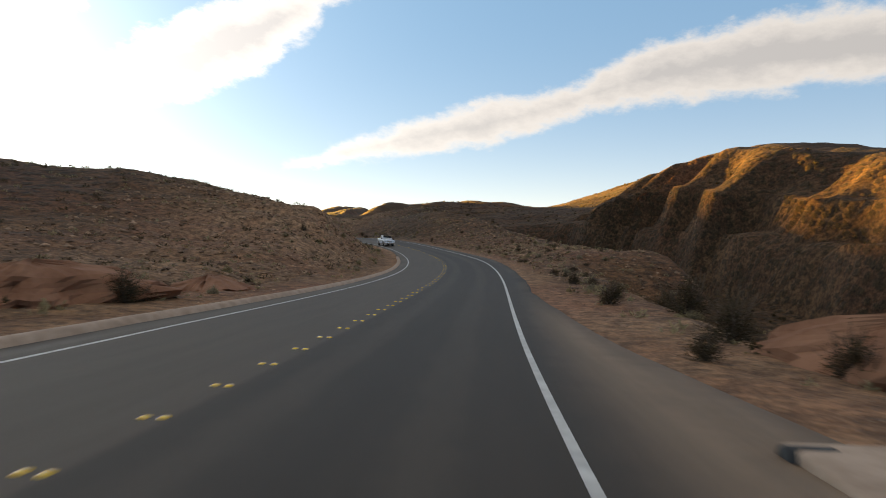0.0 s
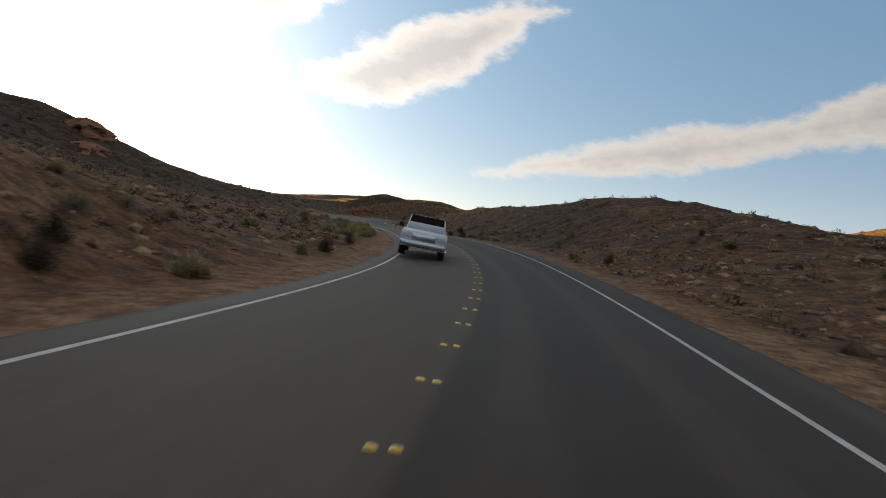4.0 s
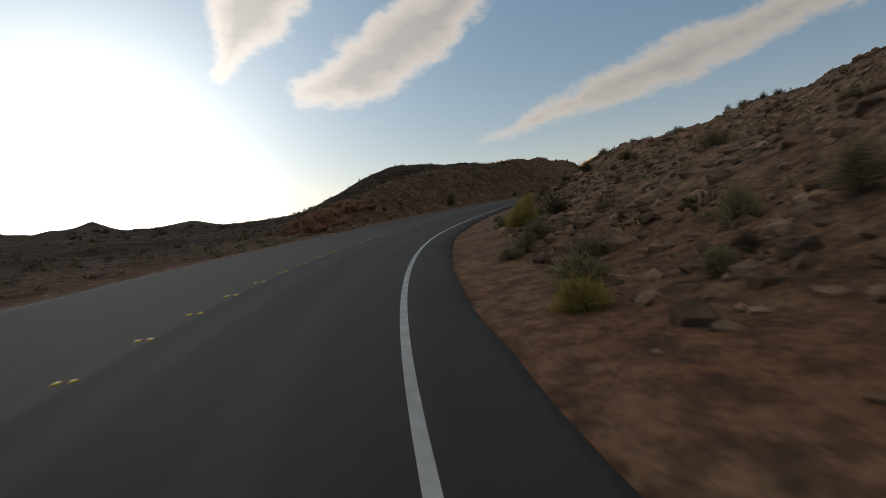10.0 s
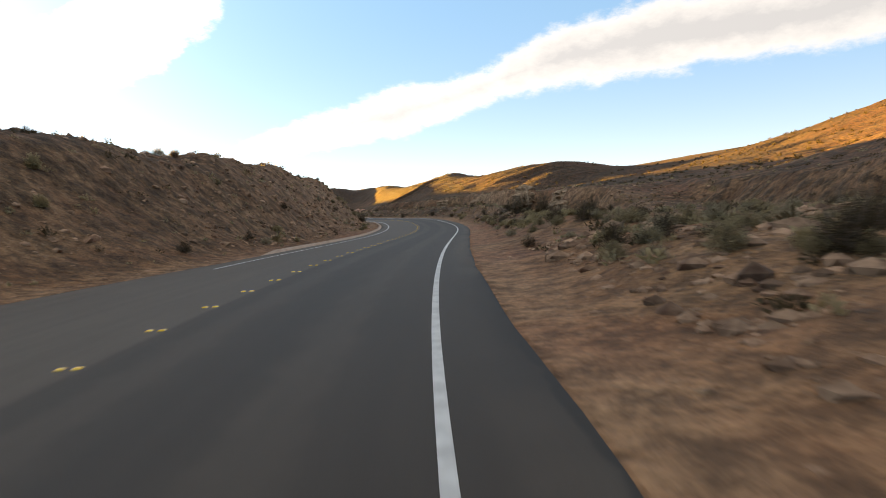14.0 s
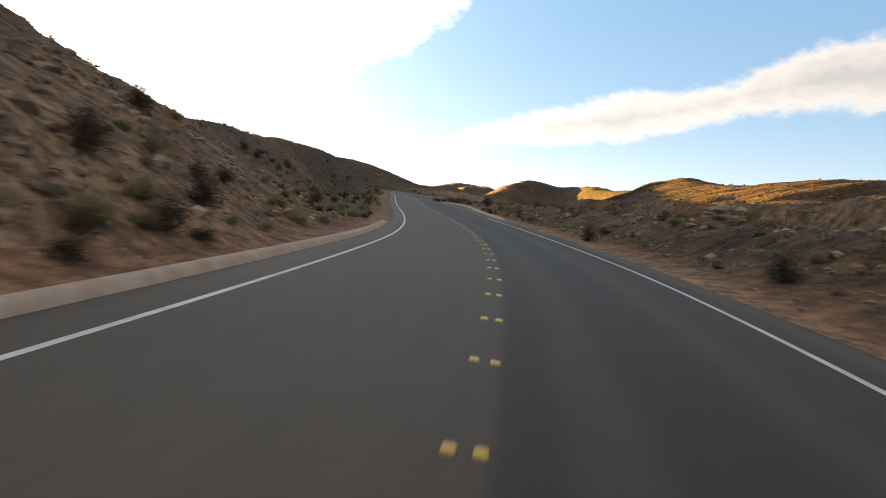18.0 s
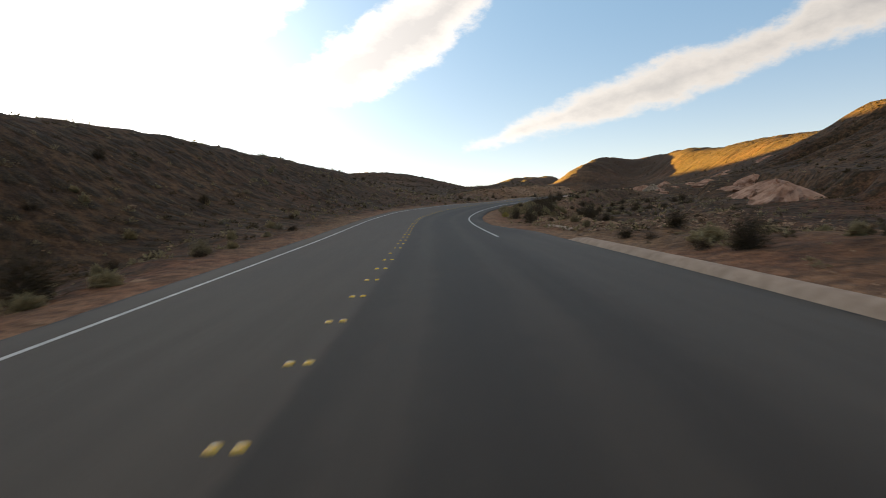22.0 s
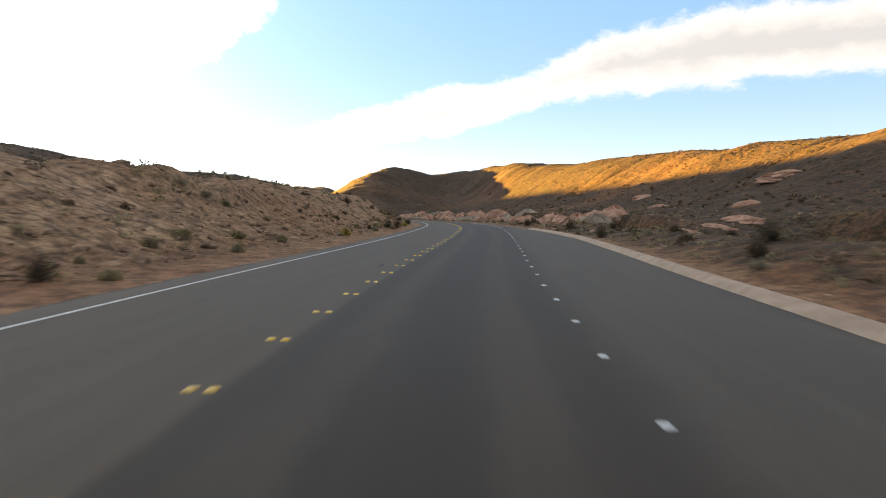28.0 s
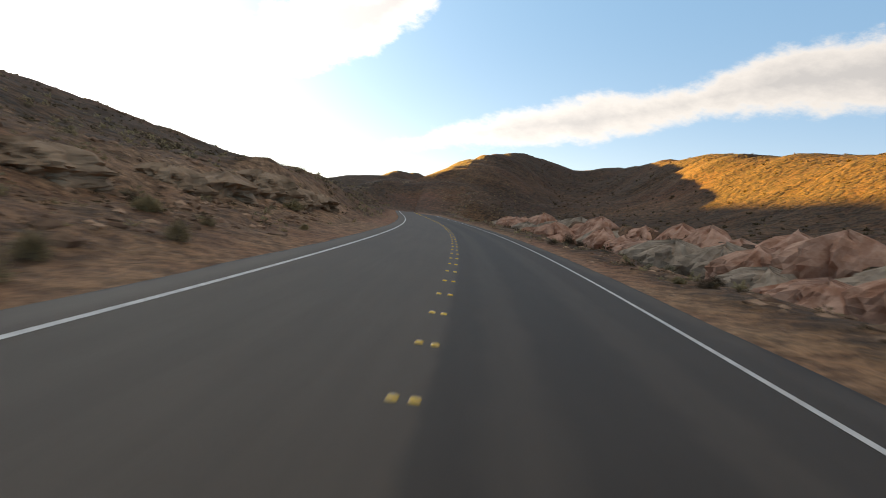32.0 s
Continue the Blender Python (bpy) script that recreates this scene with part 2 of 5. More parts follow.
def soil_material():
    m, nd, lk, b = material("desert_soil", 0.95)
    pos = world_place(nd)
    big, mid, fine, grit = n_noise(nd, lk, pos, 0.045, 3), n_noise(nd, lk, pos, 0.35, 5, 0.65), n_noise(nd, lk, pos, 2.2, 5, 0.7), n_noise(nd, lk, pos, 11.0, 4, 0.7)
    dry = n_mix(nd, lk, n_range(nd, lk, mid, 0.35, 0.68), (0.165, 0.080, 0.034), (0.250, 0.140, 0.068))
    red = n_mix(nd, lk, n_range(nd, lk, big, 0.42, 0.66), dry, (0.200, 0.080, 0.038))
    cut = n_mix(nd, lk, n_range(nd, lk, mid, 0.3, 0.7), (0.292, 0.164, 0.096), (0.388, 0.256, 0.157))
    base = n_mix(nd, lk, n_attr(nd, "bare"), red, cut)
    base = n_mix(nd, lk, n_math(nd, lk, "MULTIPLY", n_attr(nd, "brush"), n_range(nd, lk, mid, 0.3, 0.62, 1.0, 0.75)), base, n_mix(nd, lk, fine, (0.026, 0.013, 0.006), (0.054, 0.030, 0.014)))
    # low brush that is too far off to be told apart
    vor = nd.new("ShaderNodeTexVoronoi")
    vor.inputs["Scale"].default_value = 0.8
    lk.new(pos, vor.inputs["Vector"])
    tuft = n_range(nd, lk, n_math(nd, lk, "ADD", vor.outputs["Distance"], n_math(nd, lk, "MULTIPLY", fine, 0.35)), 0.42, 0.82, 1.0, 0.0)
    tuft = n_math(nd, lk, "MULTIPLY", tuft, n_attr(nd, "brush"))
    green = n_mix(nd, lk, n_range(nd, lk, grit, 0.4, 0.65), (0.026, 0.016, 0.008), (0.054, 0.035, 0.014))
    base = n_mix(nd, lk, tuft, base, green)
    # stones
    v2 = nd.new("ShaderNodeTexVoronoi")
    v2.inputs["Scale"].default_value = 2.3
    lk.new(pos, v2.inputs["Vector"])
    stone = n_math(nd, lk, "MULTIPLY", n_range(nd, lk, v2.outputs["Distance"], 0.10, 0.22, 1.0, 0.0), n_range(nd, lk, mid, 0.45, 0.6))
    clear = n_range(nd, lk, n_attr(nd, "brush"), 0.5, 1.0, 1.0, 0.3)
    stone = n_math(nd, lk, "MULTIPLY", stone, clear)
    base = n_mix(nd, lk, stone, base, n_mix(nd, lk, fine, (0.109, 0.061, 0.034), (0.227, 0.154, 0.094)))
    crag = nd.new("ShaderNodeTexVoronoi")
    crag.feature = "DISTANCE_TO_EDGE"
    crag.inputs["Scale"].default_value = 1.1
    warped = nd.new("ShaderNodeVectorMath")
    warped.operation = "ADD"
    bent = nd.new("ShaderNodeTexNoise")
    bent.inputs["Scale"].default_value = 0.9
    lk.new(pos, bent.inputs["Vector"]), lk.new(bent.outputs["Color"], warped.inputs[0]), lk.new(pos, warped.inputs[1])
    lk.new(warped.outputs[0], crag.inputs["Vector"])
    crack = n_math(nd, lk, "MULTIPLY", n_range(nd, lk, crag.outputs["Distance"], 0.02, 0.14, 1.0, 0.0), n_math(nd, lk, "MULTIPLY", n_attr(nd, "bare"), n_range(nd, lk, mid, 0.4, 0.6)))
    base = n_mix(nd, lk, n_math(nd, lk, "MULTIPLY", crack, 0.55), base, (0.075, 0.037, 0.019))
    # mottled tone; its darker patches also stand in for shadow among brush and rock
    base = n_mix(nd, lk, 0.85, base, n_mix(nd, lk, n_range(nd, lk, fine, 0.34, 0.66), (0.45, 0.43, 0.41), (1.55, 1.5, 1.45)), "MULTIPLY")
    # grit and small pebbles
    peb = nd.new("ShaderNodeTexVoronoi")
    peb.inputs["Scale"].default_value = 7.0
    lk.new(pos, peb.inputs["Vector"])
    dots = n_math(nd, lk, "MULTIPLY", n_range(nd, lk, peb.outputs["Distance"], 0.12, 0.3, 1.0, 0.0), n_range(nd, lk, n_noise(nd, lk, pos, 1.1, 3), 0.42, 0.62))
    base = n_mix(nd, lk, n_math(nd, lk, "MULTIPLY", n_math(nd, lk, "MULTIPLY", dots, clear), 0.7), base, n_mix(nd, lk, peb.outputs["Color"], (0.06, 0.036, 0.022), (0.30, 0.20, 0.135)))
    base = n_mix(nd, lk, 0.5, base, n_mix(nd, lk, n_range(nd, lk, grit, 0.34, 0.66), (0.45, 0.43, 0.41), (1.5, 1.48, 1.45)), "MULTIPLY")
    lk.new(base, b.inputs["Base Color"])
    h = n_math(nd, lk, "ADD", n_math(nd, lk, "MULTIPLY", mid, 1.2), n_math(nd, lk, "ADD", n_math(nd, lk, "MULTIPLY", fine, 0.45), n_math(nd, lk, "MULTIPLY", grit, 0.12)))
    h = n_math(nd, lk, "ADD", h, n_math(nd, lk, "SUBTRACT", n_math(nd, lk, "MULTIPLY", stone, 0.25), n_math(nd, lk, "MULTIPLY", crack, 0.3)))
    n_bump(nd, lk, b, n_math(nd, lk, "ADD", h, n_math(nd, lk, "MULTIPLY", tuft, 0.5)), 0.9, 0.3)
    return m


def asphalt_material():
    m, nd, lk, b = material("worn_asphalt", 0.75)
    pos = world_place(nd)
    lat = n_attr(nd, "lateral")
    big, grit, streak = n_noise(nd, lk, pos, 0.12, 4), n_noise(nd, lk, pos, 60.0, 3, 0.7), n_noise(nd, lk, pos, 1.3, 4)
    edge = n_math(nd, lk, "ADD", lat, n_math(nd, lk, "MULTIPLY", n_math(nd, lk, "SUBTRACT", streak, 0.5), 0.5))
    lane = n_range(nd, lk, n_math(nd, lk, "ADD", lat, n_math(nd, lk, "MULTIPLY", n_math(nd, lk, "SUBTRACT", streak, 0.5), 0.12)), -0.24, -0.06)
    new_, old = n_mix(nd, lk, big, (0.038, 0.0285, 0.0205), (0.049, 0.037, 0.027)), n_mix(nd, lk, big, (0.075, 0.057, 0.041), (0.093, 0.071, 0.052))
    col = n_mix(nd, lk, lane, new_, old)
    # wheel tracks and the darker strip of oil between them
    mid = n_math(nd, lk, "ABSOLUTE", n_math(nd, lk, "ADD", edge, 1.75))
    col = n_mix(nd, lk, n_range(nd, lk, mid, 0.15, 0.7, 0.4, 0.0), col, (0.030, 0.023, 0.017))
    trk = n_math(nd, lk, "ABSOLUTE", n_math(nd, lk, "SUBTRACT", mid, 0.85))
    col = n_mix(nd, lk, n_range(nd, lk, trk, 0.1, 0.45, 0.34, 0.0), col, (0.086, 0.066, 0.048))
    # the paler paving of the turnouts
    along_ = n_attr(nd, "arc")
    bays = n_math(nd, lk, "ADD", n_math(nd, lk, "MULTIPLY", n_range(nd, lk, along_, 340.0, 352.0), n_range(nd, lk, along_, 420.0, 430.0, 1.0, 0.0)), n_math(nd, lk, "MULTIPLY", n_range(nd, lk, along_, 520.0, 532.0), n_range(nd, lk, along_, 606.0, 616.0, 1.0, 0.0)))
    out = n_math(nd, lk, "MULTIPLY", n_range(nd, lk, edge, -4.2, -3.3, 0.55, 0.0), bays)
    col = n_mix(nd, lk, out, col, (0.100, 0.081, 0.063))
    # blown sand over the margin, and its dark broken edge
    rim = n_math(nd, lk, "ADD", n_attr(nd, "rim"), n_math(nd, lk, "MULTIPLY", n_math(nd, lk, "SUBTRACT", streak, 0.5), 0.35))
    col = n_mix(nd, lk, n_math(nd, lk, "MULTIPLY", n_range(nd, lk, rim, 0.15, 0.8, 0.5, 0.0), n_range(nd, lk, big, 0.35, 0.6)), col, (0.125, 0.095, 0.068))
    col = n_mix(nd, lk, n_range(nd, lk, rim, 0.02, 0.09, 0.6, 0.0), col, (0.022, 0.018, 0.015))
    drift = n_math(nd, lk, "MULTIPLY", n_range(nd, lk, n_attr(nd, "arc"), -22.0, -6.0, 1.0, 0.0), n_range(nd, lk, edge, -5.2, -3.9, 0.95, 0.0))
    col = n_mix(nd, lk, drift, col, n_mix(nd, lk, streak, (0.15, 0.10, 0.064), (0.27, 0.185, 0.12)))
    stretched = nd.new("ShaderNodeCombineXYZ")
    lk.new(lat, stretched.inputs[0]), lk.new(n_math(nd, lk, "MULTIPLY", n_attr(nd, "arc"), 0.06), stretched.inputs[1])
    col = n_mix(nd, lk, 0.3, col, n_mix(nd, lk, n_range(nd, lk, n_noise(nd, lk, stretched.outputs[0], 2.6, 5, 0.6), 0.3, 0.7), (0.72, 0.71, 0.70), (1.26, 1.25, 1.24)), "MULTIPLY")
    col = n_mix(nd, lk, 0.45, col, n_mix(nd, lk, grit, (0.45, 0.45, 0.45), (1.5, 1.5, 1.5)), "MULTIPLY")
    lk.new(col, b.inputs["Base Color"])
    n_bump(nd, lk, b, n_math(nd, lk, "ADD", grit, n_math(nd, lk, "MULTIPLY", streak, 0.4)), 0.35, 0.01)
    return m


def plain_material(name, low, high, rough=0.8, scale=6.0, bump=0.2, metal=0.0, per_piece=0.0, gloss=0.3):
    m, nd, lk, b = material(name, rough)
    b.inputs["Specular IOR Level"].default_value = gloss
    pos = world_place(nd)
    v = n_noise(nd, lk, pos, scale, 5, 0.65)
    col = n_mix(nd, lk, n_range(nd, lk, v, 0.3, 0.7), low, high)
    if per_piece:
        r = nd.new("ShaderNodeNewGeometry").outputs["Random Per Island"]
        o = nd.new("ShaderNodeObjectInfo").outputs["Random"]
        q = n_math(nd, lk, "FRACT", n_math(nd, lk, "ADD", r, o))
        col = n_mix(nd, lk, per_piece, col, n_mix(nd, lk, q, (0.45, 0.45, 0.45), (1.5, 1.5, 1.5)), "MULTIPLY")
    lk.new(col, b.inputs["Base Color"])
    b.inputs["Metallic"].default_value = metal
    if bump:
        n_bump(nd, lk, b, v, bump, 0.05)
    return m


def leaf_material(name, low, high, tip):
    m, nd, lk, b = material(name, 0.85)
    geo = nd.new("ShaderNodeNewGeometry")
    o = nd.new("ShaderNodeObjectInfo").outputs["Random"]
    q = n_math(nd, lk, "FRACT", n_math(nd, lk, "ADD", geo.outputs["Random Per Island"], o))
    col = n_mix(nd, lk, q, low, high)
    col = n_mix(nd, lk, n_attr(nd, "tip"), col, tip)
    lk.new(col, b.inputs["Base Color"])
    # thin leaves let light through
    thin, blend = nd.new("ShaderNodeBsdfTranslucent"), nd.new("ShaderNodeMixShader")
    lk.new(col, thin.inputs["Color"])
    blend.inputs[0].default_value = 0.4
    lk.new(b.outputs[0], blend.inputs[1]), lk.new(thin.outputs[0], blend.inputs[2])
    lk.new(blend.outputs[0], nd["Material Output"].inputs["Surface"])
    return m


SOIL, ASPHALT = soil_material(), asphalt_material()
PAINT = plain_material("white_road_paint", (0.44, 0.42, 0.39), (0.62, 0.60, 0.56), 0.6, 3.0, 0.1)
YELLOW = plain_material("yellow_ceramic", (0.78, 0.42, 0.01), (0.88, 0.52, 0.015), 0.16, 30.0, 0.0, gloss=1.0)
WHITE_DOT = plain_material("white_ceramic", (0.62, 0.61, 0.58), (0.78, 0.77, 0.74), 0.16, 30.0, 0.0, gloss=1.0)
CONCRETE = plain_material("dusty_pink_concrete", (0.32, 0.225, 0.16), (0.45, 0.33, 0.245), 0.9, 2.5, 0.3)
ROCK_PINK = plain_material("pink_sandstone", (0.29, 0.135, 0.08), (0.54, 0.325, 0.225), 0.95, 0.6, 0.8)
ROCK_RED = plain_material("red_clay_rock", (0.17, 0.070, 0.036), (0.31, 0.150, 0.085), 0.95, 0.6, 0.8)
ROCK_TAN = plain_material("tan_ledge_rock", (0.17, 0.105, 0.060), (0.36, 0.245, 0.155), 0.95, 0.9, 0.8)
ROCK_PALE = plain_material("pale_grey_rock", (0.2, 0.145, 0.1), (0.38, 0.29, 0.21), 0.95, 0.8, 0.8)
STONE = plain_material("brown_stone", (0.10, 0.050, 0.028), (0.38, 0.235, 0.145), 0.95, 1.6, 0.5, per_piece=0.85)
RABBIT = leaf_material("rabbitbrush_leaf", (0.32, 0.24, 0.075), (0.50, 0.37, 0.12), (0.66, 0.48, 0.12))
SAGE = leaf_material("sage_leaf", (0.18, 0.14, 0.075), (0.32, 0.25, 0.14), (0.41, 0.32, 0.18))
STRAW = leaf_material("dry_grass", (0.22, 0.165, 0.085), (0.36, 0.28, 0.15), (0.44, 0.35, 0.19))
BLACKBRUSH = leaf_material("blackbrush_leaf", (0.040, 0.026, 0.014), (0.090, 0.058, 0.030), (0.13, 0.085, 0.042))
SALTBUSH = leaf_material("saltbush_leaf", (0.19, 0.155, 0.095), (0.33, 0.275, 0.175), (0.42, 0.35, 0.22))
CREOSOTE = leaf_material("creosote_leaf", (0.045, 0.032, 0.016), (0.095, 0.066, 0.032), (0.13, 0.09, 0.042))
BARK = plain_material("dry_bark", (0.09, 0.065, 0.045), (0.17, 0.12, 0.085), 0.95, 30.0, 0.3)
# ---- the line of the road: bend (1/km), rise (%) and cross fall (%) along it ----
BEND = [-5.71, -4.71, -3.63, -2.36, -0.82, 1.09, 3.54, 5.32, 5.11, 3.60, 2.79, 4.71, 7.11, 7.59, 6.23, 6.32, 6.76, 2.69, -4.57, -9.08, -9.81, -9.29, -9.63, -9.06, -7.47, -5.54, -3.87, -2.31, -0.59, 1.52, 4.18, 6.05, 6.49, 6.90, 6.15, 6.08, 4.91, 2.25, -0.16, -1.11, -0.90, 0.01, 1.01, 1.48, 1.11, -1.62, -5.94, -7.80, -7.38, -5.97, -3.06, 0.52, 2.33, 1.07, -2.10, -4.84, -5.30, -3.37, -0.80, 1.23, 2.80, 3.60, 3.18, 2.92, 2.97, 2.92, 2.81, 2.31, 2.17, 2.40, 2.41, 2.09, 1.57, 0.98, 0.39, -0.14, -0.60, -0.97, -1.27, -1.49, -1.66, -1.79, -1.90, -1.98, -2.05, -2.11]
RISE = [-7.65, -8.72, -4.97, -3.15, -1.05, -1.19, -0.21, 1.74, 0.70, -1.19, 0.03, 1.24, 0.17, 2.47, 1.34, -0.42, -0.07, 1.72, 2.67, 0.11, 1.67, 1.79, 3.10, 1.53, 0.84, 1.71, 2.14, 2.06, 0.42, 1.87, 2.21, 0.55, 0.78, 1.11, 0.06, -0.03, -0.50, 0.10, -0.20, -0.14, -0.16, -0.20, -0.21, -0.20, -0.17, -0.12, -0.10, -0.08]
FALL = [-1.41, 1.19, -5.57, -3.92, -6.03, -0.99, -0.33, -1.17, -2.27, -2.34, -3.80, -3.53, 3.73, 9.90, 4.35, 1.85, -1.19, -1.17, -0.68, 0.26, 0.23, 0.14, 0.09, 0.07]
S0, S1 = -62.0, 880.0
ARC = np.arange(S0 - 1600.0, S1 + 2600.0, 1.0)


def along(values, step):
    knots = S0 + step * np.arange(len(values))
    inside = (ARC >= S0) & (ARC <= S1)
    return np.where(inside, np.interp(ARC, knots, values), 0.0)


def summed(v):
    c = np.concatenate([[0.0], np.cumsum((v[1:] + v[:-1]) / 2)])
    return c - np.interp(0.0, ARC, c)


HEADING = summed(along(BEND, 11.0) * 1e-3)
ROAD_X, ROAD_Y = summed(-np.sin(HEADING)), summed(np.cos(HEADING))
ROAD_Z = summed(along(RISE, 20.0) * 1e-2)
TILT = along(FALL, 40.0) * 1e-2
SPREADS = [0.0, 8.0, 16.0, 32.0, 64.0, 128.0, 256.0, 512.0]


def blurred(v, spread):
    if spread == 0:
        return v
    half = int(spread * 3)
    k = np.exp(-0.5 * (np.arange(-half, half + 1) / spread) ** 2)
    a = np.concatenate([v[0] + (v[1] - v[0]) * np.arange(-half, 0), v, v[-1] + (v[-1] - v[-2]) * np.arange(1, half + 1)])
    return np.convolve(a, k / k.sum(), "valid")


LEVELS = [[blurred(v, q) for v in (ROAD_X, ROAD_Y, ROAD_Z, HEADING)] for q in SPREADS]


def line_at(s, n):
    """x, y and the road's height at arc length s (an array), n metres to the left of the road; far off the road's bends fade away."""
    q = min(max(0.55 * (abs(n) - 10.0), 0.0), 511.0)
    i = max(k for k in range(7) if SPREADS[k] <= q)
    u = (q - SPREADS[i]) / (SPREADS[i + 1] - SPREADS[i])
    x, y, z, h = [(1 - u) * np.interp(s, ARC, a) + u * np.interp(s, ARC, b) for a, b in zip(LEVELS[i], LEVELS[i + 1])]
    return x - n * np.cos(h), y - n * np.sin(h), z
# ---- landforms: arc length, offset from the road, height, length, breadth (m) ----
LEFT_BANKS = [
    (30, 10.2, 1.6, 26.4, 5.3),
    (31, 17.1, 1.0, 12.8, 6.0),
    (43, 30.6, 7.5, 29.0, 21.5),
    (222, 12.2, 3.3, 15.2, 6.2),
    (241, 30.2, 6.5, 9.8, 11.2),
    (265, 14.6, 6.9, 36.9, 10.9),
    (271, 16.1, -0.4, 15.2, 7.0),
    (297, 7.6, 5.1, 22.9, 4.5),
    (305, 18.4, -6.4, 9.8, 8.3),
    (309, 33.8, 7.9, 20.7, 22.3),
    (352, 20.7, 3.8, 50.2, 7.4),
    (405, 13.7, -4.4, 28.7, 7.0),
    (440, 25.1, -0.9, 26.9, 10.0),
    (448, 23.0, 5.6, 66.3, 7.8),
    (520, 27.1, -1.3, 23.9, 13.4),
    (563, 12.0, 1.4, 26.2, 6.0),
    (595, 17.1, 1.9, 38.0, 9.0),
    (600, 20.0, 0.3, 15.9, 8.0),
    (636, 11.5, 2.4, 25.3, 5.8),
]
LEFT_BANKS_BEYOND = [
    (641, 18.0, -0.7, 17.7, 8.0),
    (661, 32.8, 4.4, 60.3, 14.5),
    (727, 12.5, 2.1, 27.3, 6.2),
    (804, 18.0, 2.9, 38.2, 8.9),
    (830, 14.0, -0.6, 60.1, 25.0),
    (858, 12.0, 4.5, 25.9, 6.0),
    (925, 25.8, 9.3, 56.0, 13.4),
    (1013, 18.0, 4.7, 38.9, 9.0),
    (1106, 18.0, 4.2, 38.9, 9.0),
    (1235, 26.9, 7.9, 57.8, 13.5),
    (1342, 26.5, 7.3, 60.1, 14.0),
    (1422, 25.1, 20.0, 90.3, 23.4),
]
LEFT_SLOPES = [
    (73, 68, 11.5, 122, 26),
    (160, 76, 5.6, 11, 52),
    (436, 55.8, 8.3, 80.7, 33.1),
    (469, 39.6, -2.0, 29.3, 14.3),
    (541, 87, 9.6, 90, 37),
    (746, 40.4, 2.4, 92.7, 15.1),
    (898, 39.5, 0.9, 92.0, 41.1),
    (984, 40.5, 6.4, 38.8, 20.3),
    (1094, 44.0, 20.8, 83.3, 19.4),
    (1176, 41.5, 11.5, 39.2, 20.2),
    (1271, 40.0, 7.9, 39.6, 20.0),
    (1354, 55.8, 21.2, 141.7, 37.2),
    (1442, 112, 17.8, 279, 72),
    (1445, 98, 16.1, 41, 53),
]
LEFT_HILLS = [
    (-74, 725, 3.0, 304, 317),
    (51, 470, 4.9, 192, 198),
    (112, 753, 6.1, 305, 277),
    (169, 317, 6.9, 121, 125),
    (811, 126, 22.7, 187, 67),
    (831, 825, 5.8, 1508, 241),
    (1019, 280, 12.4, 117, 129),
    (1178, 295, 12.0, 281, 111),
    (1396, 294, 10.8, 298, 153),
    (1413, 438, 8.3, 199, 235),
]
RIGHT_BANKS = [
    (108, -22.9, 4.9, 29.9, 10.2),
    (145, -22.7, 1.2, 14.8, 8.0),
    (174, -17.8, -3.4, 13.9, 7.8),
    (564, -18.2, 2.3, 34.4, 9.0),
    (664, -18.3, 1.6, 38.2, 9.0),
    (757, -18.1, 1.9, 39.1, 9.1),
    (815, -26.7, -2.4, 60.1, 13.6),
    (830, -12.0, -0.3, 60.1, 25.0),
    (938, -3.0, 34.3, 89.1, 29.0),
    (978, -27.4, 9.8, 55.7, 15.4),
]
RIGHT_SLOPES = [
    (178, -46.0, 7.4, 36, 31.1),
    (238, -50, 7.3, 38, 15),
    (250, -41.9, -1.9, 86.0, 21.5),
    (473, -116, 13.5, 48, 32),
    (552, -83, 10.9, 73, 24),
    (623, -86, 7.1, 65, 36),
    (687, -41.3, 0.5, 74.3, 22.8),
    (912, -41.4, 3.1, 86.2, 42.8),
    (917, -91, 26.4, 251, 27),
    (1016, -53.7, 9.1, 68.8, 31.1),
    (1056, -40.6, 23.0, 91.9, 26.6),
    (1111, -83, 10.8, 88, 46),
    (1236, -40.0, 15.3, 86.2, 20.1),
    (1326, -87, 21.2, 212, 46),
    (1342, -40.0, 4.7, 39.6, 20.0),
    (1417, -60.0, 11.4, 129.7, 30.0),
    (1443, -40.0, 11.2, 86.4, 20.0),
    (1447, -90, 7.4, 40, 45),
]
RIGHT_HILLS = [
    (-74, -469, 9.3, 440, 209),
    (-70, -728, 10.1, 691, 318),
    (-62, -709, 3.9, 315, 341),
    (-62, -744, 18.3, 1512, 297),
    (15, -305, 3.1, 131, 146),
    (60, -464, 4.6, 206, 215),
    (130, -718, 8.0, 312, 331),
    (132, -126, 11.7, 80, 68),
    (201, -231, 21.9, 300, 61),
    (310, -358, 30.2, 97, 235),
    (315, -725, 11.2, 304, 318),
    (373, -739, 15.4, 693, 300),
    (717, -124, 6.2, 58, 60),
    (794, -733, 15.5, 676, 308),
    (880, -748, 23.5, 1494, 290),
    (1092, -166, 37.7, 482, 44),
    (1197, -474, 18.5, 909, 209),
    (1198, -710, 14.2, 673, 344),
    (1254, -691, 9.0, 323, 366),
]
RIGHT_HILLS_BEYOND = [
    (1398, -300, 11.7, 135, 150),
]
MOUNDS = LEFT_BANKS + LEFT_BANKS_BEYOND + LEFT_SLOPES + LEFT_HILLS + RIGHT_BANKS + RIGHT_SLOPES + RIGHT_HILLS + RIGHT_HILLS_BEYOND
